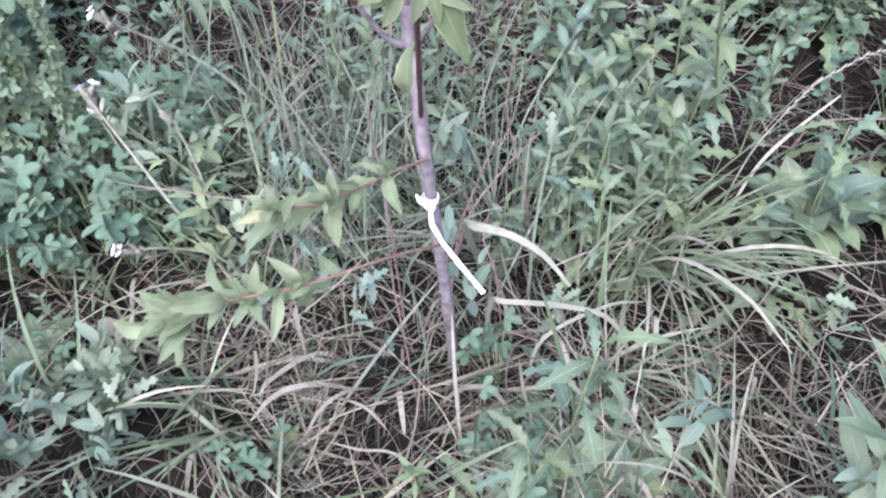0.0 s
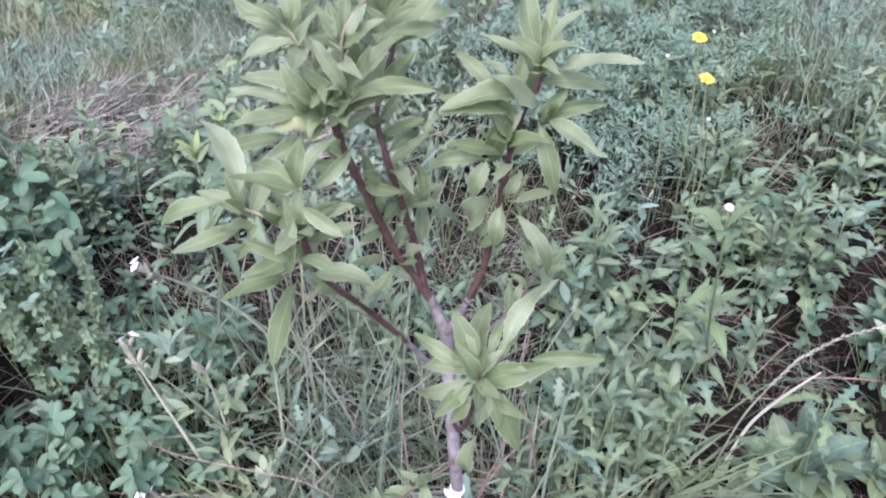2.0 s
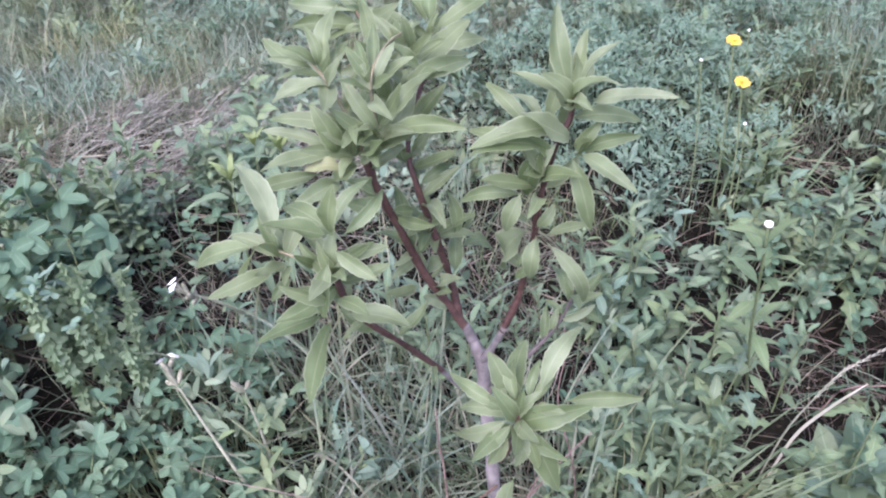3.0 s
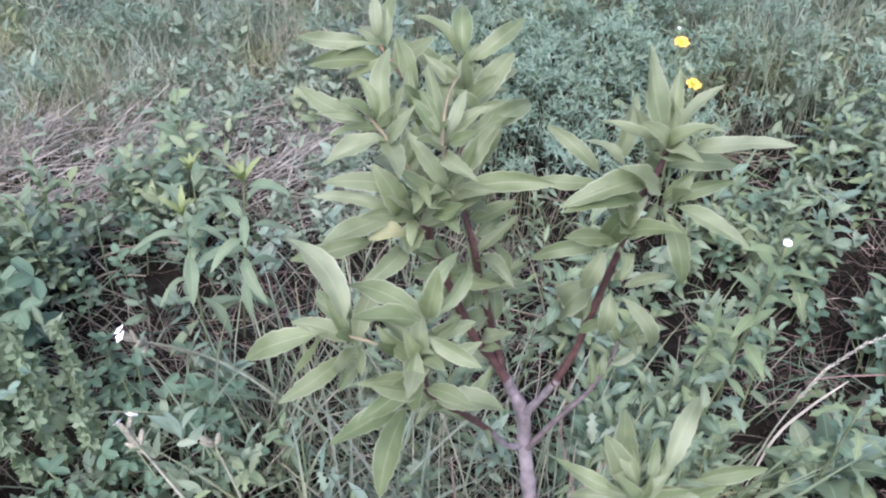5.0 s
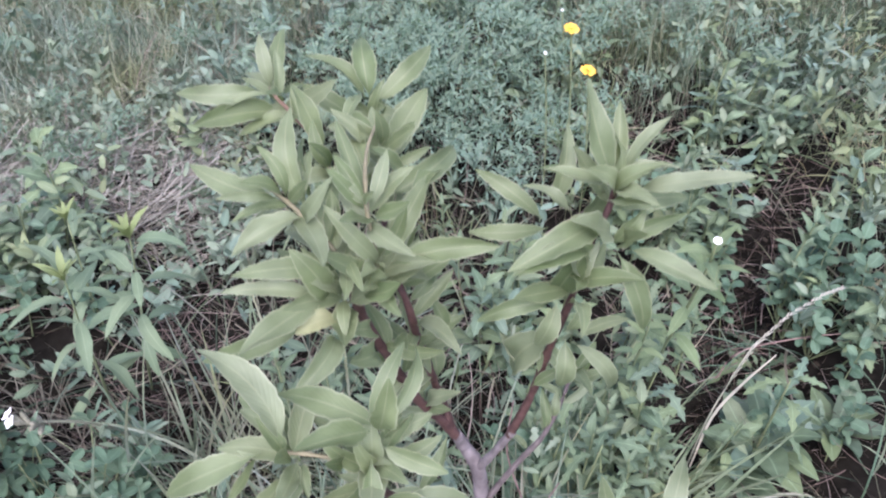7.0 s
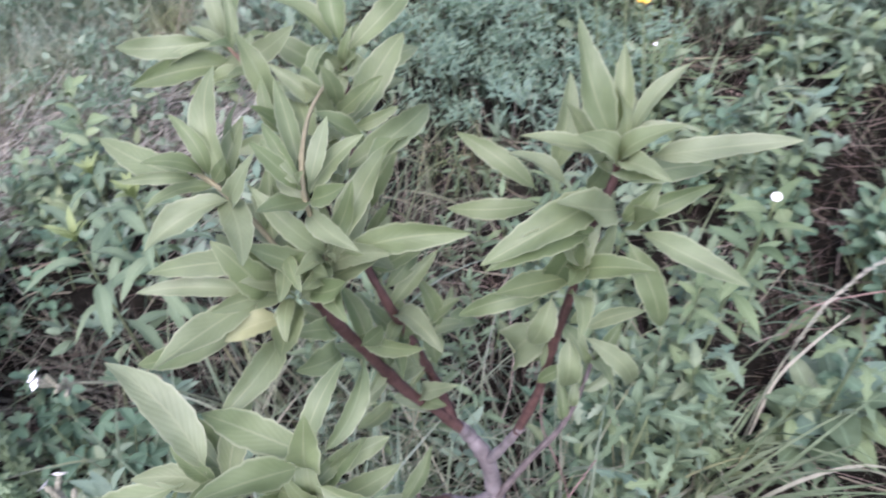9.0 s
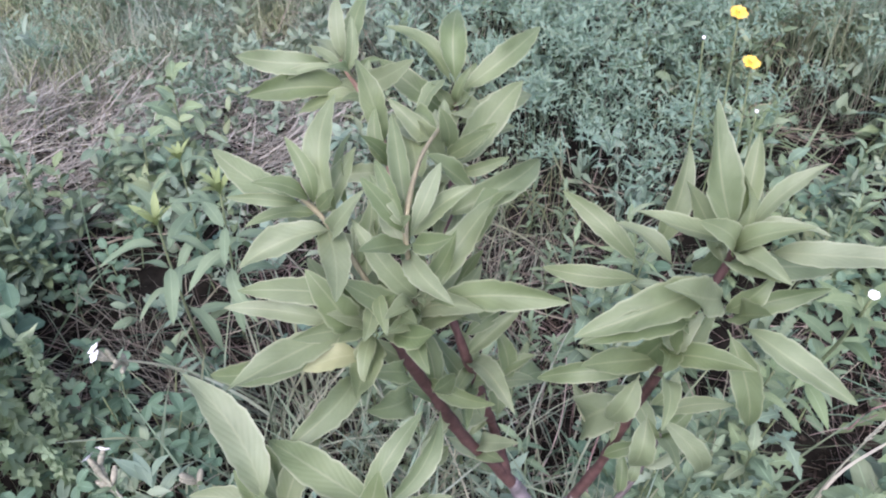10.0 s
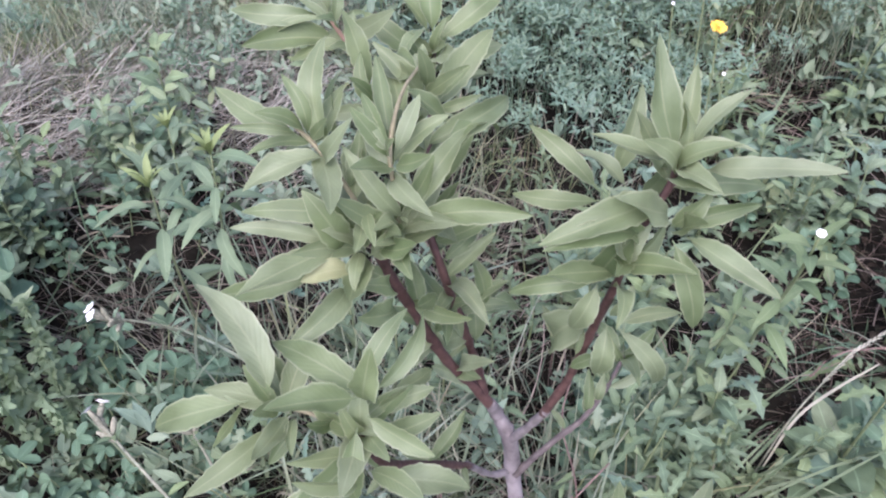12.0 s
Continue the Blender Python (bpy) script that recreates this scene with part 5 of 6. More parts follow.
# tall thistle-like weeds with lobed leaves
for pts, n, seed in (([(0.36, 0.73, 0), (0.365, 0.715, 0.2), (0.37, 0.70, 0.38)], 12, 41), ([(0.30, 0.60, 0), (0.29, 0.60, 0.14), (0.28, 0.61, 0.26)], 8, 42), ([(0.88, 1.26, 0), (0.87, 1.25, 0.15), (0.86, 1.24, 0.29)], 10, 43), ([(0.40, 1.18, 0), (0.41, 1.17, 0.18), (0.42, 1.16, 0.34)], 9, 44), ([(0.60, 1.34, 0), (0.60, 1.33, 0.16), (0.61, 1.32, 0.30)], 9, 45)):
    tagged(upright_weed("lobed_weed", pts, LOBED, n, (0.6, 0.95), 0.15, (-0.2, 0.5), 0.0035, seed=seed), "soft green weed with deeply lobed leaves on its stem", "weed", "lobed weeds")
for pts, seed in (([(0.12, 0.62, 0), (0.115, 0.61, 0.10), (0.11, 0.60, 0.20)], 46), ([(0.17, 0.56, 0), (0.17, 0.56, 0.09), (0.175, 0.55, 0.17)], 47)):
    tagged(upright_weed("tall_weed", pts, LANCE, 10, (0.5, 0.8), 0.25, (-0.2, 0.6), 0.0025, seed=seed), "short light green weed in the thatch by the trunk", "weed", "tall light green weeds")

# weeds sown by kind: each built once, then copied
weed_sets = [
    (upright_weed("leafy_weed", bent((0, 0, 0), (0.03, 0.02, 0.30), (0.02, 0, 0)), LANCE_DULL, 18, (0.8, 1.2), 0.25, (-0.4, 0.5), seed=31), "grey-green weed with narrow leaves up its stem", zone_spots(14, back_leaves, -0.2, 1.7, 2.2, 3.5) + [(0.40, 1.72, 0.0, 1.2), (0.44, 1.78, 1.0, 1.1), (0.36, 1.80, 2.0, 1.0), (0.50, 1.74, 3.0, 1.1)]),
    (upright_weed("leafy_weed", bent((0, 0, 0), (-0.04, 0.01, 0.24), (0, 0.02, 0)), LANCE_DULL, 13, (0.7, 1.1), 0.25, (-0.4, 0.5), seed=32), "grey-green weed with narrow leaves up its stem", [(0.02, 1.18, 0.0, 1.0), (-0.14, 1.16, 2.0, 1.0), (0.28, 1.20, 3.0, 1.1), (-0.06, 1.34, 4.0, 1.1), (0.16, 1.30, 5.0, 1.0), (-0.24, 1.30, 0.5, 1.1)] + zone_spots(9, lush, 0.2, 1.4, 1.1, 2.4)),
    (upright_weed("bushy_weed", bent((0, 0, 0), (0.02, -0.03, 0.24), (0.015, 0, 0)), OVATE, 18, (0.8, 1.35), 0.25, (-0.3, 0.4), seed=33), "bushy blue-green weed with oval leaves", [(-0.80, 2.20, 0.0, 1.2), (-0.68, 2.22, 1.0, 1.5), (-0.72, 2.10, 2.0, 1.3), (-0.66, 2.36, 3.0, 1.4), (-0.86, 2.06, 4.0, 1.1)] + [(0.48, 1.60, 0.5, 1.1), (0.54, 1.66, 1.5, 1.2), (0.42, 1.58, 3.5, 1.1), (0.50, 1.56, 4.5, 1.0), (0.58, 1.60, 2.5, 1.0)] + zone_spots(22, lush, 0.3, 1.6, 1.1, 2.6) + zone_spots(10, lush, -1.3, -0.5, 1.6, 2.3)),
    (upright_weed("bushy_weed", bent((0, 0, 0), (-0.02, 0.03, 0.18), (0, 0.01, 0)), OVATE, 14, (0.8, 1.45), 0.25, (-0.3, 0.4), seed=34), "bushy blue-green weed with oval leaves", zone_spots(22, lush, 0.3, 1.6, 1.1, 2.6) + zone_spots(9, lush, -1.3, -0.5, 1.6, 2.3)),
    (clover_plant("trefoil_plant", 11, TREFOIL, 0.20, 35), "clover-like plant with three-part rounded leaves", zone_spots(30, blob((-0.55, 1.33, 0.12, 0.16), (-0.62, 1.10, 0.20, 0.12), (-0.85, 1.58, 0.15, 0.1)), -1.0, -0.3, 0.9, 1.7) + zone_spots(6, lush, 0.3, 1.2, 1.1, 1.8) + [(-0.16, 0.66, 0.3, 0.65), (0.20, 0.74, 1.3, 0.75), (0.27, 0.66, 2.3, 0.7), (-0.62, 0.84, 3.3, 0.7), (0.24, 0.82, 4.3, 0.8), (0.33, 0.61, 5.3, 0.75), (0.52, 0.60, 0.8, 0.6)]),
    (clover_plant("trefoil_plant", 9, BIG_TREFOIL, 0.30, 36), "broad-leaved trefoil plant with large blue-green leaves", zone_spots(17, blob((-0.98, 1.20, 0.13, 0.20), (-1.15, 1.50, 0.2, 0.2)), -1.4, -0.84, 0.9, 1.8) + [(-0.78, 1.06, 0.4, 0.8), (-0.86, 1.16, 1.4, 0.9)]),
    (upright_weed("small_leaf_bush", bent((0, 0, 0), (0.04, -0.03, 0.40), (0.02, 0, 0)), WHORL, 26, (0.8, 1.4), 0.35, (2.0, 5.0), 0.0016, seed=38), "light yellow-green bushy weed with clusters of tiny leaves", [(-0.80, 1.40, 0, 1.0), (-0.86, 1.43, 1, 0.95), (-0.74, 1.43, 2, 0.9), (-0.86, 1.35, 3, 1.0), (-0.80, 1.47, 4, 0.95), (-0.74, 1.35, 5, 0.9), (-0.80, 1.30, 5.5, 0.85), (-0.69, 1.38, 2.5, 0.8), (-0.90, 1.39, 1.5, 0.9), (-0.70, 1.30, 0.5, 0.8), (-0.84, 1.39, 4.5, 1.0), (-1.08, 1.86, 0.7, 0.9), (-1.16, 1.92, 2.7, 1.0), (-1.22, 1.84, 3.7, 0.9), (-0.98, 1.95, 4.7, 0.8)]),
    (upright_weed("lobed_weed", bent((0, 0, 0), (0.03, 0.0, 0.26), (0.015, 0.01, 0)), LOBED, 12, (0.4, 0.75), 0.2, (-0.1, 0.7), 0.0032, seed=39), "soft green weed with deeply lobed leaves on its stem", zone_spots(8, blob((0.45, 1.27, 0.16, 0.12)), 0.25, 0.75, 1.05, 1.5) + zone_spots(8, back_leaves, 0.6, 1.7, 2.0, 3.0)),
    (upright_weed("soft_weed", bent((0, 0, 0), (0.02, 0.0, 0.30), (0.012, 0.01, 0)), SOFT_OVAL, 20, (0.7, 1.15), 0.2, (0.1, 1.2), 0.003, seed=71), "pale grey-green weed with soft upright oval leaves", [(0.78, 1.47, 0.6, 0.9), (0.70, 1.52, 3.6, 1.0), (0.16, 1.52, 4.6, 0.8), (0.24, 1.56, 5.6, 0.8), (0.20, 1.63, 0.1, 0.75), (0.12, 1.68, 1.1, 0.7), (0.30, 1.88, 2.1, 0.8), (0.22, 1.90, 3.1, 0.75), (0.35, 2.06, 4.1, 0.8), (0.26, 2.10, 5.1, 0.75), (-0.06, 1.42, 0.3, 1.2), (0.06, 1.36, 1.3, 1.2), (0.12, 1.46, 3.3, 1.1), (-0.12, 1.52, 4.3, 1.2), (0.0, 1.54, 0.9, 1.1), (0.40, 1.20, 0.0, 1.1), (0.47, 1.24, 1.0, 1.0), (0.52, 1.30, 2.0, 1.1), (0.36, 1.28, 3.0, 1.0), (0.58, 1.22, 4.0, 0.9), (0.44, 1.34, 5.0, 1.1), (0.32, 1.14, 0.5, 0.85), (0.62, 1.36, 1.5, 1.0), (-0.58, 1.0, 0.2, 0.6), (-0.66, 1.05, 1.2, 0.75), (-0.49, 1.10, 2.2, 0.7), (-0.60, 0.92, 3.2, 0.55), (0.87, 1.04, 4.2, 0.6)] + zone_spots(5, blob((0.42, 1.27, 0.16, 0.12)), 0.2, 0.8, 1.05, 1.5, 0.75, 1.1) + zone_spots(8, blob((1.0, 1.9, 0.25, 0.25), (1.2, 1.45, 0.15, 0.1)), 0.7, 1.5, 1.3, 2.4) + zone_spots(7, blob((-1.08, 1.92, 0.2, 0.12)), -1.4, -0.7, 1.7, 2.2)),
    (upright_weed("round_leaved_weed", bent((0, 0, 0), (0.03, -0.02, 0.26), (0.012, 0.01, 0)), ROUND, 15, (0.8, 1.25), 0.35, (-0.2, 0.5), 0.0024, seed=72), "blue-green weed with rounded leaves on a thin stem", [(1.20, 1.67, 0.2, 1.0), (1.11, 1.56, 1.2, 0.95), (1.22, 1.58, 2.2, 1.0), (1.16, 1.63, 3.2, 0.85), (1.30, 1.60, 4.2, 1.0), (1.26, 1.72, 5.2, 0.9), (1.04, 1.78, 0.7, 0.8), (0.90, 1.72, 1.1, 0.8), (1.00, 1.62, 2.1, 0.75), (0.82, 1.53, 3.1, 0.75), (-0.76, 1.63, 0.4, 0.75), (-0.50, 1.63, 1.4, 0.7), (-0.54, 1.90, 2.4, 0.8), (-0.72, 1.86, 3.4, 0.75), (-0.89, 1.92, 4.4, 0.8), (-0.97, 1.99, 5.4, 0.85), (-0.74, 1.98, 0.6, 0.8), (-0.86, 1.83, 1.6, 0.7), (1.05, 1.22, 0.9, 0.8), (1.13, 1.31, 1.9, 0.85), (-0.71, 2.25, 1.7, 0.9), (-0.80, 2.16, 2.7, 0.9), (-0.64, 2.16, 3.7, 0.8)] + zone_spots(8, lush, 0.3, 1.4, 1.2, 2.2, 0.7, 1.0)),
    (rosette_weed("rosette_weed", 9, LOBED, (0.7, 1.1), 37), "dandelion-like rosette of lobed green leaves", [(0.36, 0.74, 0.3, 1.1), (0.80, 1.12, 1.0, 1.0), (0.22, 0.60, 4.0, 0.9), (0.48, 0.68, 5.0, 0.8), (0.62, 1.0, 0.5, 0.9), (-0.15, 1.10, 2.2, 1.0), (0.33, 1.22, 3.3, 1.2), (1.05, 1.5, 1.5, 1.1), (0.5, 1.32, 0.2, 1.2), (1.05, 1.9, 0.4, 1.2)]),
    (rosette_weed("dock_plant", 11, DOCK, (0.7, 1.15), 61, (0.5, 1.6)), "low dock-like plant with broad light green leaves", [(0.87, 1.25, 0.3, 1.15), (0.93, 1.30, 2.0, 1.0), (1.08, 1.26, 3.0, 0.9), (0.80, 1.21, 1.0, 0.8), (0.34, 0.66, 2.6, 0.75), (0.44, 0.63, 0.6, 0.7), (-0.12, 0.68, 1.2, 0.35), (-0.66, 0.86, 1.0, 0.85)]),
    (rosette_weed("broad_grass", 13, STRAP, (0.7, 1.2), 62, (1.2, 3.2)), "clump of broad strap-like grass leaves beside the yellow flowers", [(0.90, 2.30, 0.3, 1.0), (0.84, 2.38, 1.3, 0.9), (0.98, 2.42, 2.3, 0.9)]),
]
for ob, label, where in weed_sets:
    tagged(ob, label, "weed", ob.name.split(".")[0].replace("_", " ") + "s in the meadow")
    sow(ob, where)

# one pale fallen leaf
fallen = new("fallen_leaf", leaf_mesh("fallen_leaf", 0.095, 0.038, DEAD_BLADE, 0.06, 0.3, wave=0.3, seed=99))
tagged(fallen, "pale dry fallen leaf lying among the grass", "leaf")
fallen.matrix_basis = placed((-0.522, 0.907, 0.07), (-0.403, 0.863, 0.06), (0, -0.3, 1))


# ---- meadow: what nobody could count ----
def ang(n):
    return rng.uniform(0, 2 * math.pi, n)


def leafy_stems(p, height, per, length, width, kind, droop=1.35, spread=0.7, segs=4, fold=0.25, low=0.38):
    """Leaves set round thin stems from the points p: per leaves each, up to the given height."""
    n = len(p) * per
    base = np.repeat(p, per, 0)
    h = np.repeat(height, per)
    f = low + (1 - low) * rng.random(n) ** 0.75
    sway = np.repeat(rng.normal(0, 0.12, (len(p), 2)), per, 0) * h[:, None]
    base = base + np.column_stack([sway * f[:, None] + rng.normal(0, 0.006, (n, 2)), f * h])
    s = rng.uniform(0.6, 1.3, n)
    return blades(base, ang(n), length * s, width * s * rng.uniform(0.85, 1.15, n), rng.uniform(0.2, droop, n), rng.uniform(0.0, spread, n), kind, segs, fold, rng.normal(0, 0.55, n), 3)


def stalks(p, height, width=0.0028):
    n = len(p)
    return blades(p, ang(n), height, width, rng.uniform(0, 0.18, n), rng.uniform(0, 0.25, n), "straw", 4, 0.0, ang(n), 2)


# zones of the meadow
def near(x, y): return soft(0.62 + 0.62 * y - np.abs(x - 0.05), 0.0, 0.15)
def wavy(x, y): return np.array([0.35 * noise.noise(Vector((a * 2.1, b * 2.1, 5.0))) for a, b in zip(x, y)])
def left_bank(x, y): return soft(-x + 0.6 * wavy(x, y), 0.22, 0.5) * soft(2.2 - y + wavy(x, y), 0.0, 0.45) * soft(y, 0.80, 1.0)
def dry_patch(x, y): return soft(-x - 0.22 + 0.45 * (y - 2.3) + wavy(x, y), -0.15, 0.35) * soft(y + wavy(x, y), 1.95, 2.35)
def front(x, y): return soft(1.10 - y, 0.0, 0.25)
def front_left(x, y): return soft(-x + 0.5 * wavy(x, y), 0.26, 0.46) * front(x, y)
def hollow(x, y): return np.array([hollow_at(a, b) for a, b in zip(x, y)])


red_zone = blob((0.20, 1.70, 0.22, 0.28), (0.20, 1.28, 0.08, 0.08), (0.92, 1.60, 0.12, 0.10), (1.0, 2.26, 0.12, 0.14), (1.14, 2.58, 0.14, 0.22), (-0.36, 2.36, 0.12, 0.20), (-0.36, 1.85, 0.14, 0.14), (0.56, 2.0, 0.10, 0.08), (1.47, 2.06, 0.12, 0.10), (0.88, 1.56, 0.12, 0.12))
straw_zone = blob((-1.12, 2.46, 0.34, 0.24), (-0.66, 2.62, 0.20, 0.14), (-1.02, 2.20, 0.16, 0.10), (-0.48, 2.34, 0.14, 0.10), (-0.38, 2.42, 0.11, 0.22))


def gaps(x, y):
    """Small dark gaps between the clumps: 1 in a clump, low in a gap."""
    return 0.06 + 0.94 * soft(clumpy(x, y, 7.0, 44), 0.33, 0.52)


def uneven(p):
    """Taller and lower stands, from place to place."""
    return 0.42 + 1.0 * clumpy(p[:, 0], p[:, 1], 3.1, 31)


def build_meadow():
    # dry thatch on the ground: straws in loose bundles, bowed and broken
    def floor_straw(x, y): return near(x, y) * (0.10 + 0.90 * np.clip(0.36 * front(x, y) + 0.25 * dry_patch(x, y) + 0.4 * red_zone(x, y) + 0.2 * upright_zone(x, y), 0, 1)) * (1 - 0.75 * hollow(x, y)) * (1 - 0.75 * front_left(x, y))
    p = scatter(30000, -2.4, 2.5, 0.2, 4.4, floor_straw)
    n = len(p)
    way = 9.0 * clumpy(p[:, 0], p[:, 1], 2.2, 81) + rng.normal(0, 0.55, n)
    p[:, 2] += rng.uniform(0.004, 0.07, n) * (0.4 + clumpy(p[:, 0], p[:, 1], 4.0, 82))
    a = blades(p, way, rng.uniform(0.05, 0.26, n), 0.0016 + 0.0070 * rng.random(n) ** 2.2, rng.uniform(1.05, 1.68, n), rng.uniform(-0.3, 0.6, n), "straw", 5, 0.0, ang(n), 2, rng.normal(0, 0.22, n))
    stuff("dry_thatch", a, THATCH, "dry tan straw and dead grass lying on the ground", "dry grass")
    p = scatter(5600, -0.9, 1.1, 0.40, 1.15, lambda x, y: front(x, y) * (1 - 0.7 * front_left(x, y)) * np.clip(0.25 + 1.1 * clumpy(x, y, 5.0, 83), 0, 1) * (1 - 0.5 * hollow(x, y)))
    n = len(p)
    way = 8.0 * clumpy(p[:, 0], p[:, 1], 3.0, 84) + rng.normal(0, 0.6, n)
    p[:, 2] += rng.uniform(0.0, 0.045, n)
    a = blades(p, way, rng.uniform(0.04, 0.18, n), 0.0014 + 0.0055 * rng.random(n) ** 2.0, rng.uniform(1.1, 1.7, n), rng.uniform(-0.4, 0.4, n), "straw", 5, 0.0, ang(n), 2, rng.normal(0, 0.3, n))
    stuff("dead_grass_mat", a, MAT_STRAW, "matted brownish dead grass at the sapling's foot", "dry grass")
    p = scatter(1300, -0.95, 1.1, 0.40, 1.2, lambda x, y: front(x, y) * (1 - 0.5 * front_left(x, y)) * np.clip(0.15 + 1.2 * clumpy(x, y, 4.0, 85), 0, 1) * (1 - 0.7 * hollow(x, y)))
    n = len(p)
    way = 7.0 * clumpy(p[:, 0], p[:, 1], 1.8, 86) + rng.normal(0, 0.5, n)
    p[:, 2] += rng.uniform(0.0, 0.08, n)
    a = blades(p, way, rng.uniform(0.10, 0.32, n), 0.003 + 0.0075 * rng.random(n) ** 1.5, rng.uniform(0.95, 1.65, n), rng.uniform(-0.2, 0.7, n), "grass", 7, 0.3, rng.normal(0, 0.6, n), 3, rng.normal(0, 0.22, n))
    stuff("dead_blades", a, MAT_STRAW, "flat tan dead grass blades fallen in loose swirls", "dry grass")
    p = scatter(22000, -1.2, 1.4, 0.35, 2.4, lambda x, y: np.clip(floor_straw(x, y) + 0.15 * hollow(x, y) * near(x, y), 0, 1))
    n = len(p)
    p[:, 2] += rng.uniform(0.002, 0.02, n)
    a = blades(p, ang(n), rng.uniform(0.015, 0.08, n), rng.uniform(0.0012, 0.0035, n), rng.uniform(1.2, 1.65, n), rng.uniform(-0.4, 0.4, n), "straw", 3, 0.0, ang(n), 2, rng.normal(0, 0.3, n))
    stuff("straw_crumbs", a, CRUMBS, "short broken bits of dead brown stem on the soil", "litter")
    p = scatter(12500, -1.7, 1.9, 0.4, 3.4, lambda x, y: near(x, y) * np.clip(0.10 * clumpy(x, y, 2.2, 3) + 1.0 * red_zone(x, y) + 0.10 * straw_zone(x, y) + 0.10 * front(x, y) + 0.28 * hollow(x, y), 0, 1))
    n = len(p)
    p[:, 2] += rng.uniform(0.0, 0.07, n)
    a = blades(p, ang(n), rng.uniform(0.06, 0.26, n), rng.uniform(0.0018, 0.0042, n), rng.uniform(0.8, 1.65, n), rng.uniform(-0.5, 0.8, n), "straw", 6, 0.0, ang(n), 2, rng.normal(0, 0.35, n))
    stuff("dead_stems", a, RED_STRAW, "reddish brown dead stems lying among the weeds", "dry stems")

    # crumbled dead leaves in the bare hollows, the shade there put into their brown
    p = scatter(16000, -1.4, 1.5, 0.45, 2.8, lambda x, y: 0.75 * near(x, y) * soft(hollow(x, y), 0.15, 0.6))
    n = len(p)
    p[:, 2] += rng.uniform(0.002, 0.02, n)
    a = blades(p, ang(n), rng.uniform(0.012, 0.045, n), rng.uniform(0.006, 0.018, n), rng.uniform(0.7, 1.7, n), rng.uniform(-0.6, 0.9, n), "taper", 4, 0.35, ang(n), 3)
    stuff("leaf_litter", a, SHADED_LITTER, "crumbled brown dead leaves on the bare soil, darkened with the hollows' shade", "leaf litter")

    # raked straw lying on the dry patch, mostly one way, in loose bundles
    p = scatter(15000, -2.0, 0.0, 1.9, 3.2, lambda x, y: straw_zone(x, y) * (0.25 + 0.75 * clumpy(x, y, 4.0, 71)) + 0.06 * dry_patch(x, y))
    n = len(p)
    p[:, 2] += rng.uniform(0.01, 0.05, n) + 0.10 * straw_zone(p[:, 0], p[:, 1]) * rng.random(n) ** 0.7
    turn = 0.9 + 1.6 * (clumpy(p[:, 0], p[:, 1], 3.0, 72) - 0.5)
    a = blades(p, turn + rng.normal(0, 0.7, n), rng.uniform(0.06, 0.30, n), rng.uniform(0.0018, 0.0055, n), rng.uniform(1.15, 1.75, n), rng.uniform(-0.3, 0.5, n), "straw", 5, 0.0, ang(n), 2, rng.normal(0, 0.22, n))
    stuff("straw_heap", a, STRAW, "loose heap of greyish dry straw on the dry patch", "dry grass")

    # dry stalks that still stand
    p = scatter(6200, -2.4, 2.0, 0.6, 4.2, lambda x, y: near(x, y) * (1 - hollow(x, y)) * np.clip(0.10 + 0.3 * clumpy(x, y, 1.8, 17) + 0.6 * dry_patch(x, y) + 0.5 * tall_dry(x, y) + 0.3 * upright_zone(x, y) + 1.0 * pale_stand(x, y), 0, 1) * (0.5 + 0.5 * soft(y, 2.4, 2.9)))
    n = len(p)
    a = blades(p, ang(n), rng.uniform(0.12, 0.42, n) * (1 - 0.35 * dry_patch(p[:, 0], p[:, 1])), rng.uniform(0.0018, 0.0040, n), rng.uniform(0.0, 0.5, n), rng.uniform(0.0, 0.8, n), "straw", 6, 0.0, ang(n), 2, rng.normal(0, 0.2, n))
    stuff("standing_straw", a, THATCH, "thin tan dry stalks still standing among the weeds", "dry grass")

    # grass
    p = scatter(56000, -2.4, 2.5, 0.2, 4.6, lambda x, y: near(x, y) * (0.10 + 0.32 * clumpy(x, y, 2.6, 9) + 0.55 * dry_patch(x, y) * (1 - 0.85 * straw_zone(x, y)) + 0.3 * tall_dry(x, y) + 0.5 * soft(np.abs(x), 1.4, 1.8) + 0.4 * soft(y, 3.2, 3.7)) * (1 - 0.95 * hollow(x, y)) * (1 - 0.6 * front(x, y)) * (1 - 0.6 * lush(x, y)) * (0.2 + 0.8 * gaps(x, y)))
    n = len(p)
    hgt = rng.uniform(0.06, 0.36, n) * (1 - 0.6 * straw_zone(p[:, 0], p[:, 1])) * (1 - 0.4 * dry_patch(p[:, 0], p[:, 1]))
    a = blades(p, ang(n), hgt, rng.uniform(0.0025, 0.0075, n) * (1 + 0.85 * front(p[:, 0], p[:, 1])), rng.uniform(0.05, 0.9, n), rng.uniform(0.2, 1.5, n), "grass", 6, 0.2, rng.normal(0, 0.4, n), 2)
    stuff("meadow_grass", a, GRASS, "thin green grass blades bending among the weeds", "grass")

    # slim upright grass behind the trunk
    p = scatter(3600, -0.8, 0.7, 0.9, 2.3, lambda x, y: np.clip(upright_zone(x, y) + 0.7 * pale_stand(x, y), 0, 1) * (1 - 0.9 * hollow(x, y)) * (0.3 + 0.7 * gaps(x, y)))
    n = len(p)
    a = blades(p, ang(n), rng.uniform(0.16, 0.5, n), rng.uniform(0.003, 0.011, n), rng.uniform(0.0, 0.35, n), rng.uniform(0.0, 0.9, n) ** 2 * 1.4, "grass", 7, 0.3, rng.normal(0, 0.5, n), 2, rng.normal(0, 0.2, n))
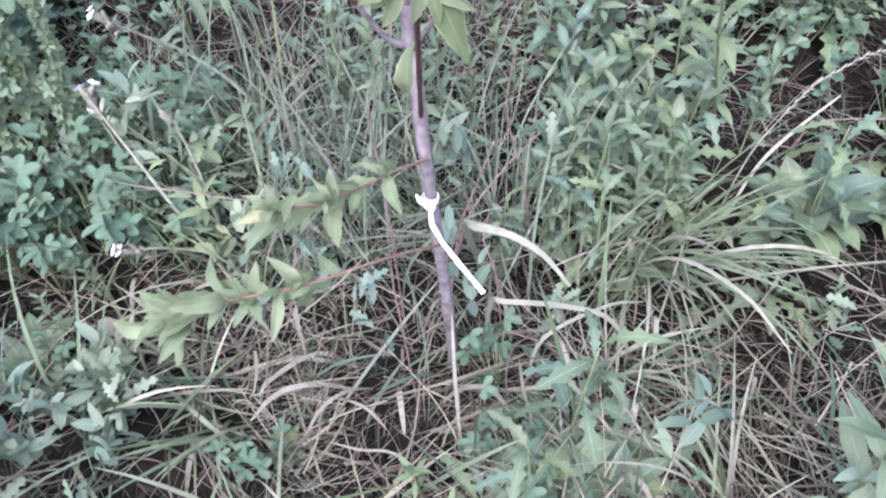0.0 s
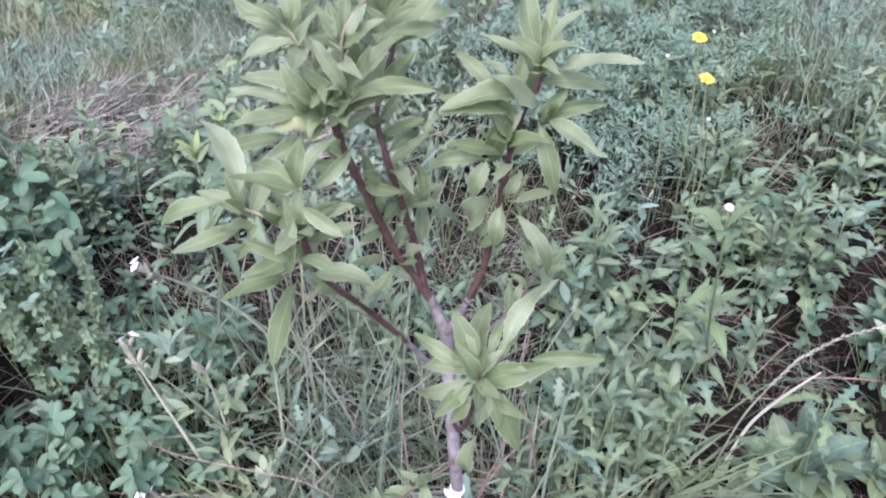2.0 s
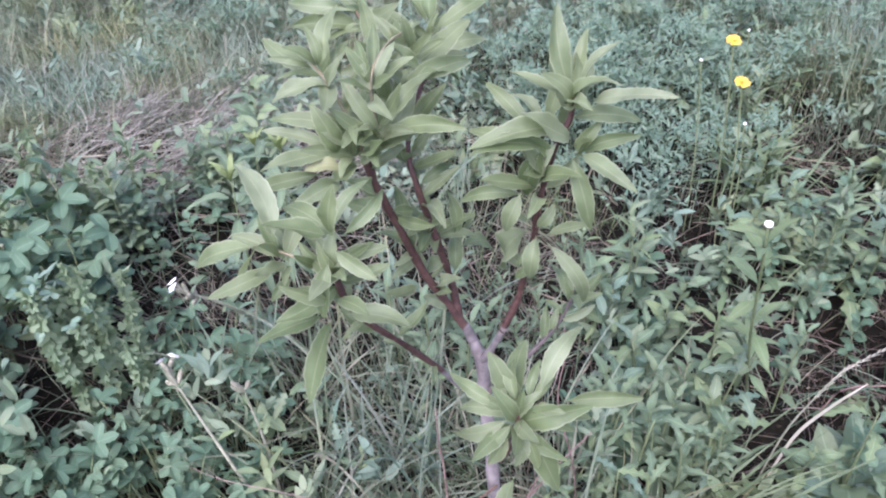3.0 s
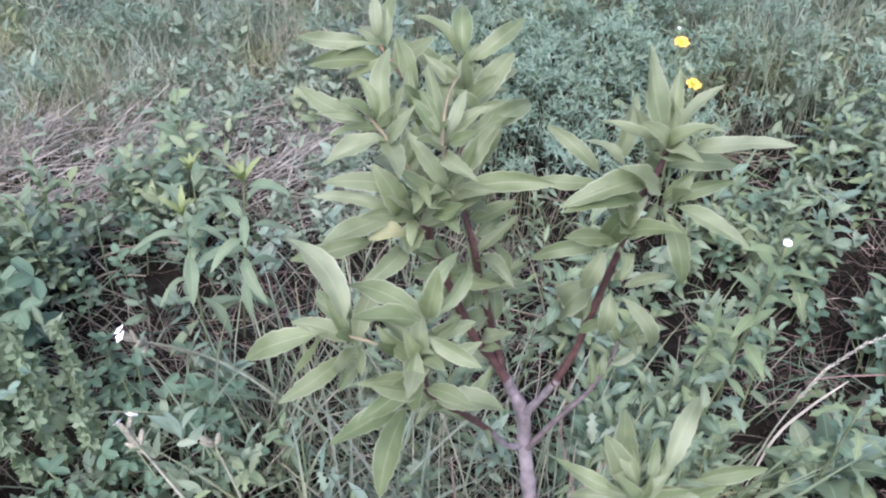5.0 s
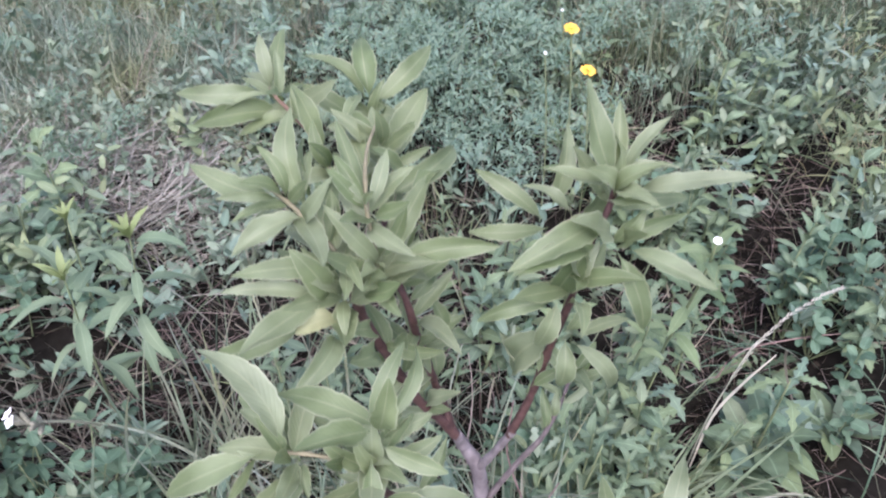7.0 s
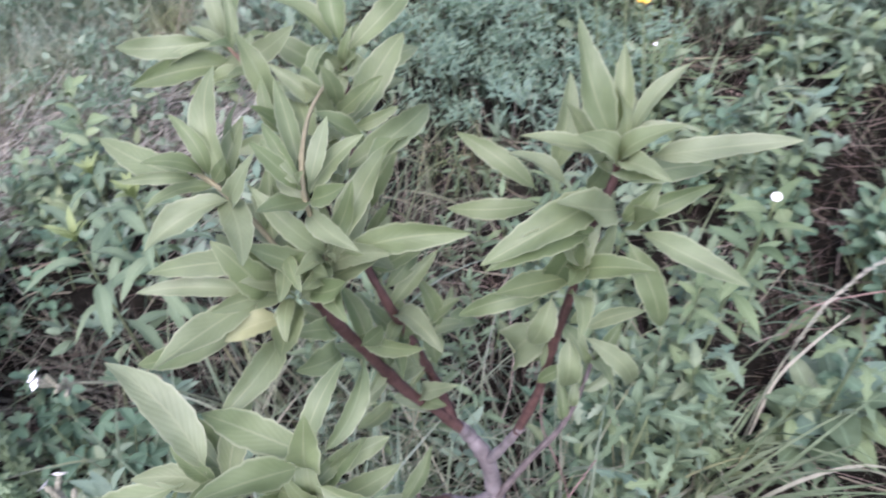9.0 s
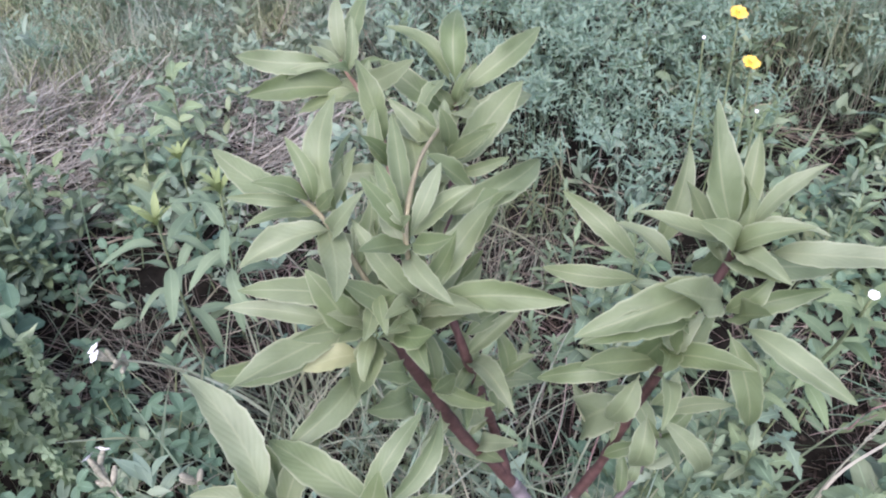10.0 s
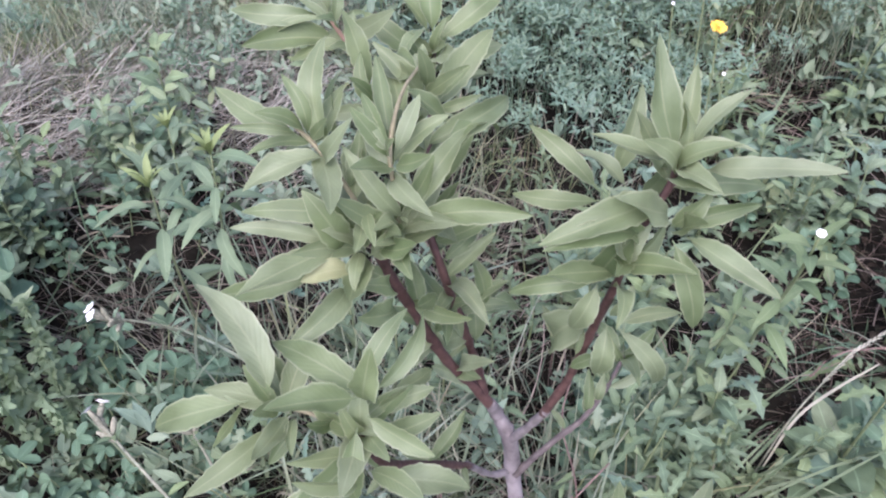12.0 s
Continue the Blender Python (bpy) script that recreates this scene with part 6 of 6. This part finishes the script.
    stuff("upright_grass", a, PALE_BLADE, "slim pale green grass standing upright behind the trunk", "grass")

    # fine half-dry grass standing beyond the straw
    p = scatter(30000, -2.8, 0.6, 2.45, 4.6, lambda x, y: np.clip(dry_patch(x, y) * soft(y - 0.25 * x, 2.75, 3.1) + 0.5 * soft(-x, 1.3, 1.6), 0, 1) * soft(4.6 - y, 0.0, 1.0) * soft(x + 2.8, 0.0, 0.7))
    n = len(p)
    a = blades(p, ang(n), rng.uniform(0.08, 0.30, n), rng.uniform(0.0025, 0.006, n), rng.uniform(0.05, 0.8, n), rng.uniform(0.2, 1.4, n), "grass", 5, 0.2, rng.normal(0, 0.4, n), 2)
    stuff("fine_grass", a, FINE_GRASS, "fine half-dry grey-green grass standing beyond the straw", "grass")
    p = scatter(3200, 0.9, 2.2, 2.4, 4.0, tall_dry)
    n = len(p)
    a = blades(p, ang(n), rng.uniform(0.2, 0.5, n), rng.uniform(0.003, 0.006, n), rng.uniform(0.0, 0.5, n), rng.uniform(0.1, 1.0, n), "grass", 6, 0.2, rng.normal(0, 0.4, n), 2)
    stuff("tall_dry_grass", a, FINE_GRASS, "tall half-dry grass standing at the meadow's edge", "grass")

    # trefoil leaves on the left bank and elsewhere
    p = scatter(1500, -2.0, 1.9, 0.6, 3.4, lambda x, y: near(x, y) * np.clip(0.28 * trefoil_bank(x, y) + 0.22 * left_bank(x, y) + 0.10 * lush(x, y) + 0.25 * back_leaves(x, y) - 0.3 * dry_patch(x, y), 0, 1) * (1 - hollow(x, y)) * gaps(x, y))
    h = rng.uniform(0.12, 0.32, len(p)) * (0.6 + 0.5 * trefoil_bank(p[:, 0], p[:, 1])) * uneven(p)
    per = 8
    n = len(p) * per
    f = 0.55 + 0.45 * rng.random(n) ** 0.7
    head = np.repeat(p, per, 0) + np.column_stack([rng.normal(0, 0.045, (n, 2)), f * np.repeat(h, per)])
    az0 = ang(n)
    size = rng.uniform(0.016, 0.034, n)
    tilt = rng.uniform(0.7, 1.55, n)
    sets = [blades(head, az0 + k, size, size * 0.66, tilt, rng.uniform(0.0, 0.4, n), "leaflet", 5, 0.2, rng.normal(0, 0.2, n), 3) for k in (-1.15, 0.0, 1.15)]
    stuff("clover", joined(sets), CLOVER_LEAF, "blue-green three-part clover leaves in dense mats", "clover")
    stuff("clover_stalks", stalks(p, h, 0.0022), GRASS, "thin green clover stalks", "stalks")

    # low creeping weeds over the straw patch
    p = scatter(1500, -1.6, 0.2, 1.85, 3.2, lambda x, y: creeping(x, y) * (0.15 + 0.85 * gaps(x, y)))
    h = rng.uniform(0.06, 0.20, len(p))
    stuff("creeping_weed", leafy_stems(p, h, 10, 0.034, 0.019, "ovate", 1.5, 0.5, 5, 0.25, 0.3), CREEPER, "low blue-green creeping weed with small oval leaves", "weeds")

    # leafy undergrowth of three kinds
    def keep_off(x, y): return near(x, y) * gaps(x, y) * (1 - hollow(x, y)) * (1 - 0.8 * straw_zone(x, y)) * (1 - 0.75 * red_zone(x, y)) * (1 - 0.75 * (front(x, y) - front_left(x, y))) * (1 - 0.6 * upright_zone(x, y))
    p = scatter(3400, -2.4, 2.5, 0.45, 4.3, lambda x, y: keep_off(x, y) * np.clip(0.22 + 0.7 * back_leaves(x, y) + 0.3 * lush(x, y) + 0.1 * upright_zone(x, y) + 0.35 * soft(y, 3.0, 3.4) + 0.3 * soft(np.abs(x), 1.3, 1.6) - 0.4 * dry_patch(x, y), 0.0, 1))
    h = rng.uniform(0.14, 0.36, len(p)) * uneven(p)
    stuff("undergrowth", leafy_stems(p, h, 10, 0.056, 0.017, "taper", 1.45, 0.7, 4, 0.25, 0.45), UNDER_LEAF, "dense grey-green narrow-leaved weeds of ankle height", "weeds")
    stuff("undergrowth_stems", stalks(p, h), GRASS, "thin green weed stems", "stems")
    p = scatter(2900, -2.2, 2.4, 0.5, 4.0, lambda x, y: keep_off(x, y) * np.clip(0.16 + 0.4 * front_left(x, y) + 0.9 * lush(x, y) + 0.45 * back_leaves(x, y) + 0.2 * left_bank(x, y) + 0.15 * straw_zone(x, y), 0, 1))
    h = rng.uniform(0.12, 0.30, len(p)) * uneven(p)
    stuff("oval_leaves", leafy_stems(p, h, 9, 0.046, 0.024, "ovate", 1.5, 0.5, 5, 0.25, 0.5), UNDER_LEAF, "small oval green leaves among the weeds", "weeds")
    p = scatter(1500, -1.8, 2.2, 0.5, 3.4, lambda x, y: keep_off(x, y) * np.clip(0.08 + 0.9 * front_left(x, y) + 0.35 * upright_zone(x, y) + 0.35 * lush(x, y) + 0.3 * back_leaves(x, y), 0, 1))
    h = rng.uniform(0.08, 0.28, len(p)) * uneven(p)
    stuff("toothed_leaves", leafy_stems(p, h, 8, 0.052, 0.021, "lobed", 1.3, 0.8, 9), UNDER_LEAF, "toothed green leaves low among the weeds", "weeds")

    # the feathery grey-green stand at the back
    stand = blob((0.42, 2.36, 0.30, 0.26), (0.62, 2.62, 0.30, 0.25), (0.30, 2.70, 0.25, 0.25), (1.0, 2.95, 0.4, 0.4))
    c = np.concatenate([scatter(560, -0.4, 1.9, 1.8, 3.5, lambda x, y: stand(x, y) * (1 - 0.9 * hollow(x, y))), scatter(90, -1.7, 0.1, 2.6, 3.7, lambda x, y: 0.1 + 0.6 * clumpy(x, y, 2.4, 61))])
    m = len(c)
    size, high = rng.uniform(0.04, 0.10, m), rng.uniform(0.16, 0.38, m) * np.where(c[:, 0] < -0.3, 0.5, 1.0)
    per = 100
    n = m * per
    az, el = ang(n), np.arcsin(rng.uniform(-0.3, 1.0, n))
    shell = np.repeat(size, per) * rng.uniform(0.35, 1.15, n)
    out = np.column_stack([np.sin(az) * np.cos(el), np.cos(az) * np.cos(el), 0.9 * np.sin(el)])
    b = np.repeat(c, per, 0) + np.column_stack([np.zeros((n, 2)), np.repeat(high, per)]) + out * shell[:, None]
    a = blades(b, ang(n), rng.uniform(0.014, 0.034, n), rng.uniform(0.005, 0.011, n), rng.uniform(0.3, 1.6, n), rng.uniform(0, 0.9, n), "lobed", 8, 0.1, rng.normal(0, 0.5, n), 2)
    p, h = np.repeat(c, 5, 0) + np.column_stack([rng.normal(0, 0.025, (m * 5, 2)), np.zeros(m * 5)]), np.repeat(high + 0.5 * size, 5)
    stuff("feathery_weed", a, FEATHER_LEAF, "feathery blue-grey foliage in a soft dense stand", "weeds")
    stuff("feathery_stems", stalks(p, h, 0.0024), GRASS, "thin stems of the feathery weed", "stems")

    # farther meadow, past what comes near
    def outside(x, y): return np.where(near(x, y) * (y > 0.3) * (y < 4.3) > 0.5, 0.0, 1.0)
    p = np.concatenate([scatter(58000, -4.5, 4.5, -3.6, 6.5, lambda x, y: np.maximum(outside(x, y), 0.5 * soft(y, 3.5, 4.3))), scatter(26000, -10, 10, -7, 14, lambda x, y: 0.9 * ((np.abs(x) > 4.5) | (y < -3.6) | (y > 6.5)))])
    n = len(p)
    a = blades(p, ang(n), rng.uniform(0.12, 0.40, n), rng.uniform(0.006, 0.018, n), rng.uniform(0.1, 1.0, n), rng.uniform(0.2, 1.3, n), "grass", 4, 0.2, rng.normal(0, 0.4, n), 2)
    stuff("far_grass", a, GRASS, "rough green meadow grass farther off", "grass")
    p = scatter(5200, -5.5, 5.5, -3.0, 8.0, lambda x, y: outside(x, y) * (0.25 + 0.75 * clumpy(x, y, 0.9, 52)))
    h = rng.uniform(0.12, 0.40, len(p)) * uneven(p)
    stuff("far_weeds", leafy_stems(p, h, 8, 0.085, 0.028, "taper", 1.4, 0.7, 3), UNDER_LEAF, "grey-green leafy weeds farther off in the meadow", "weeds")


build_meadow()
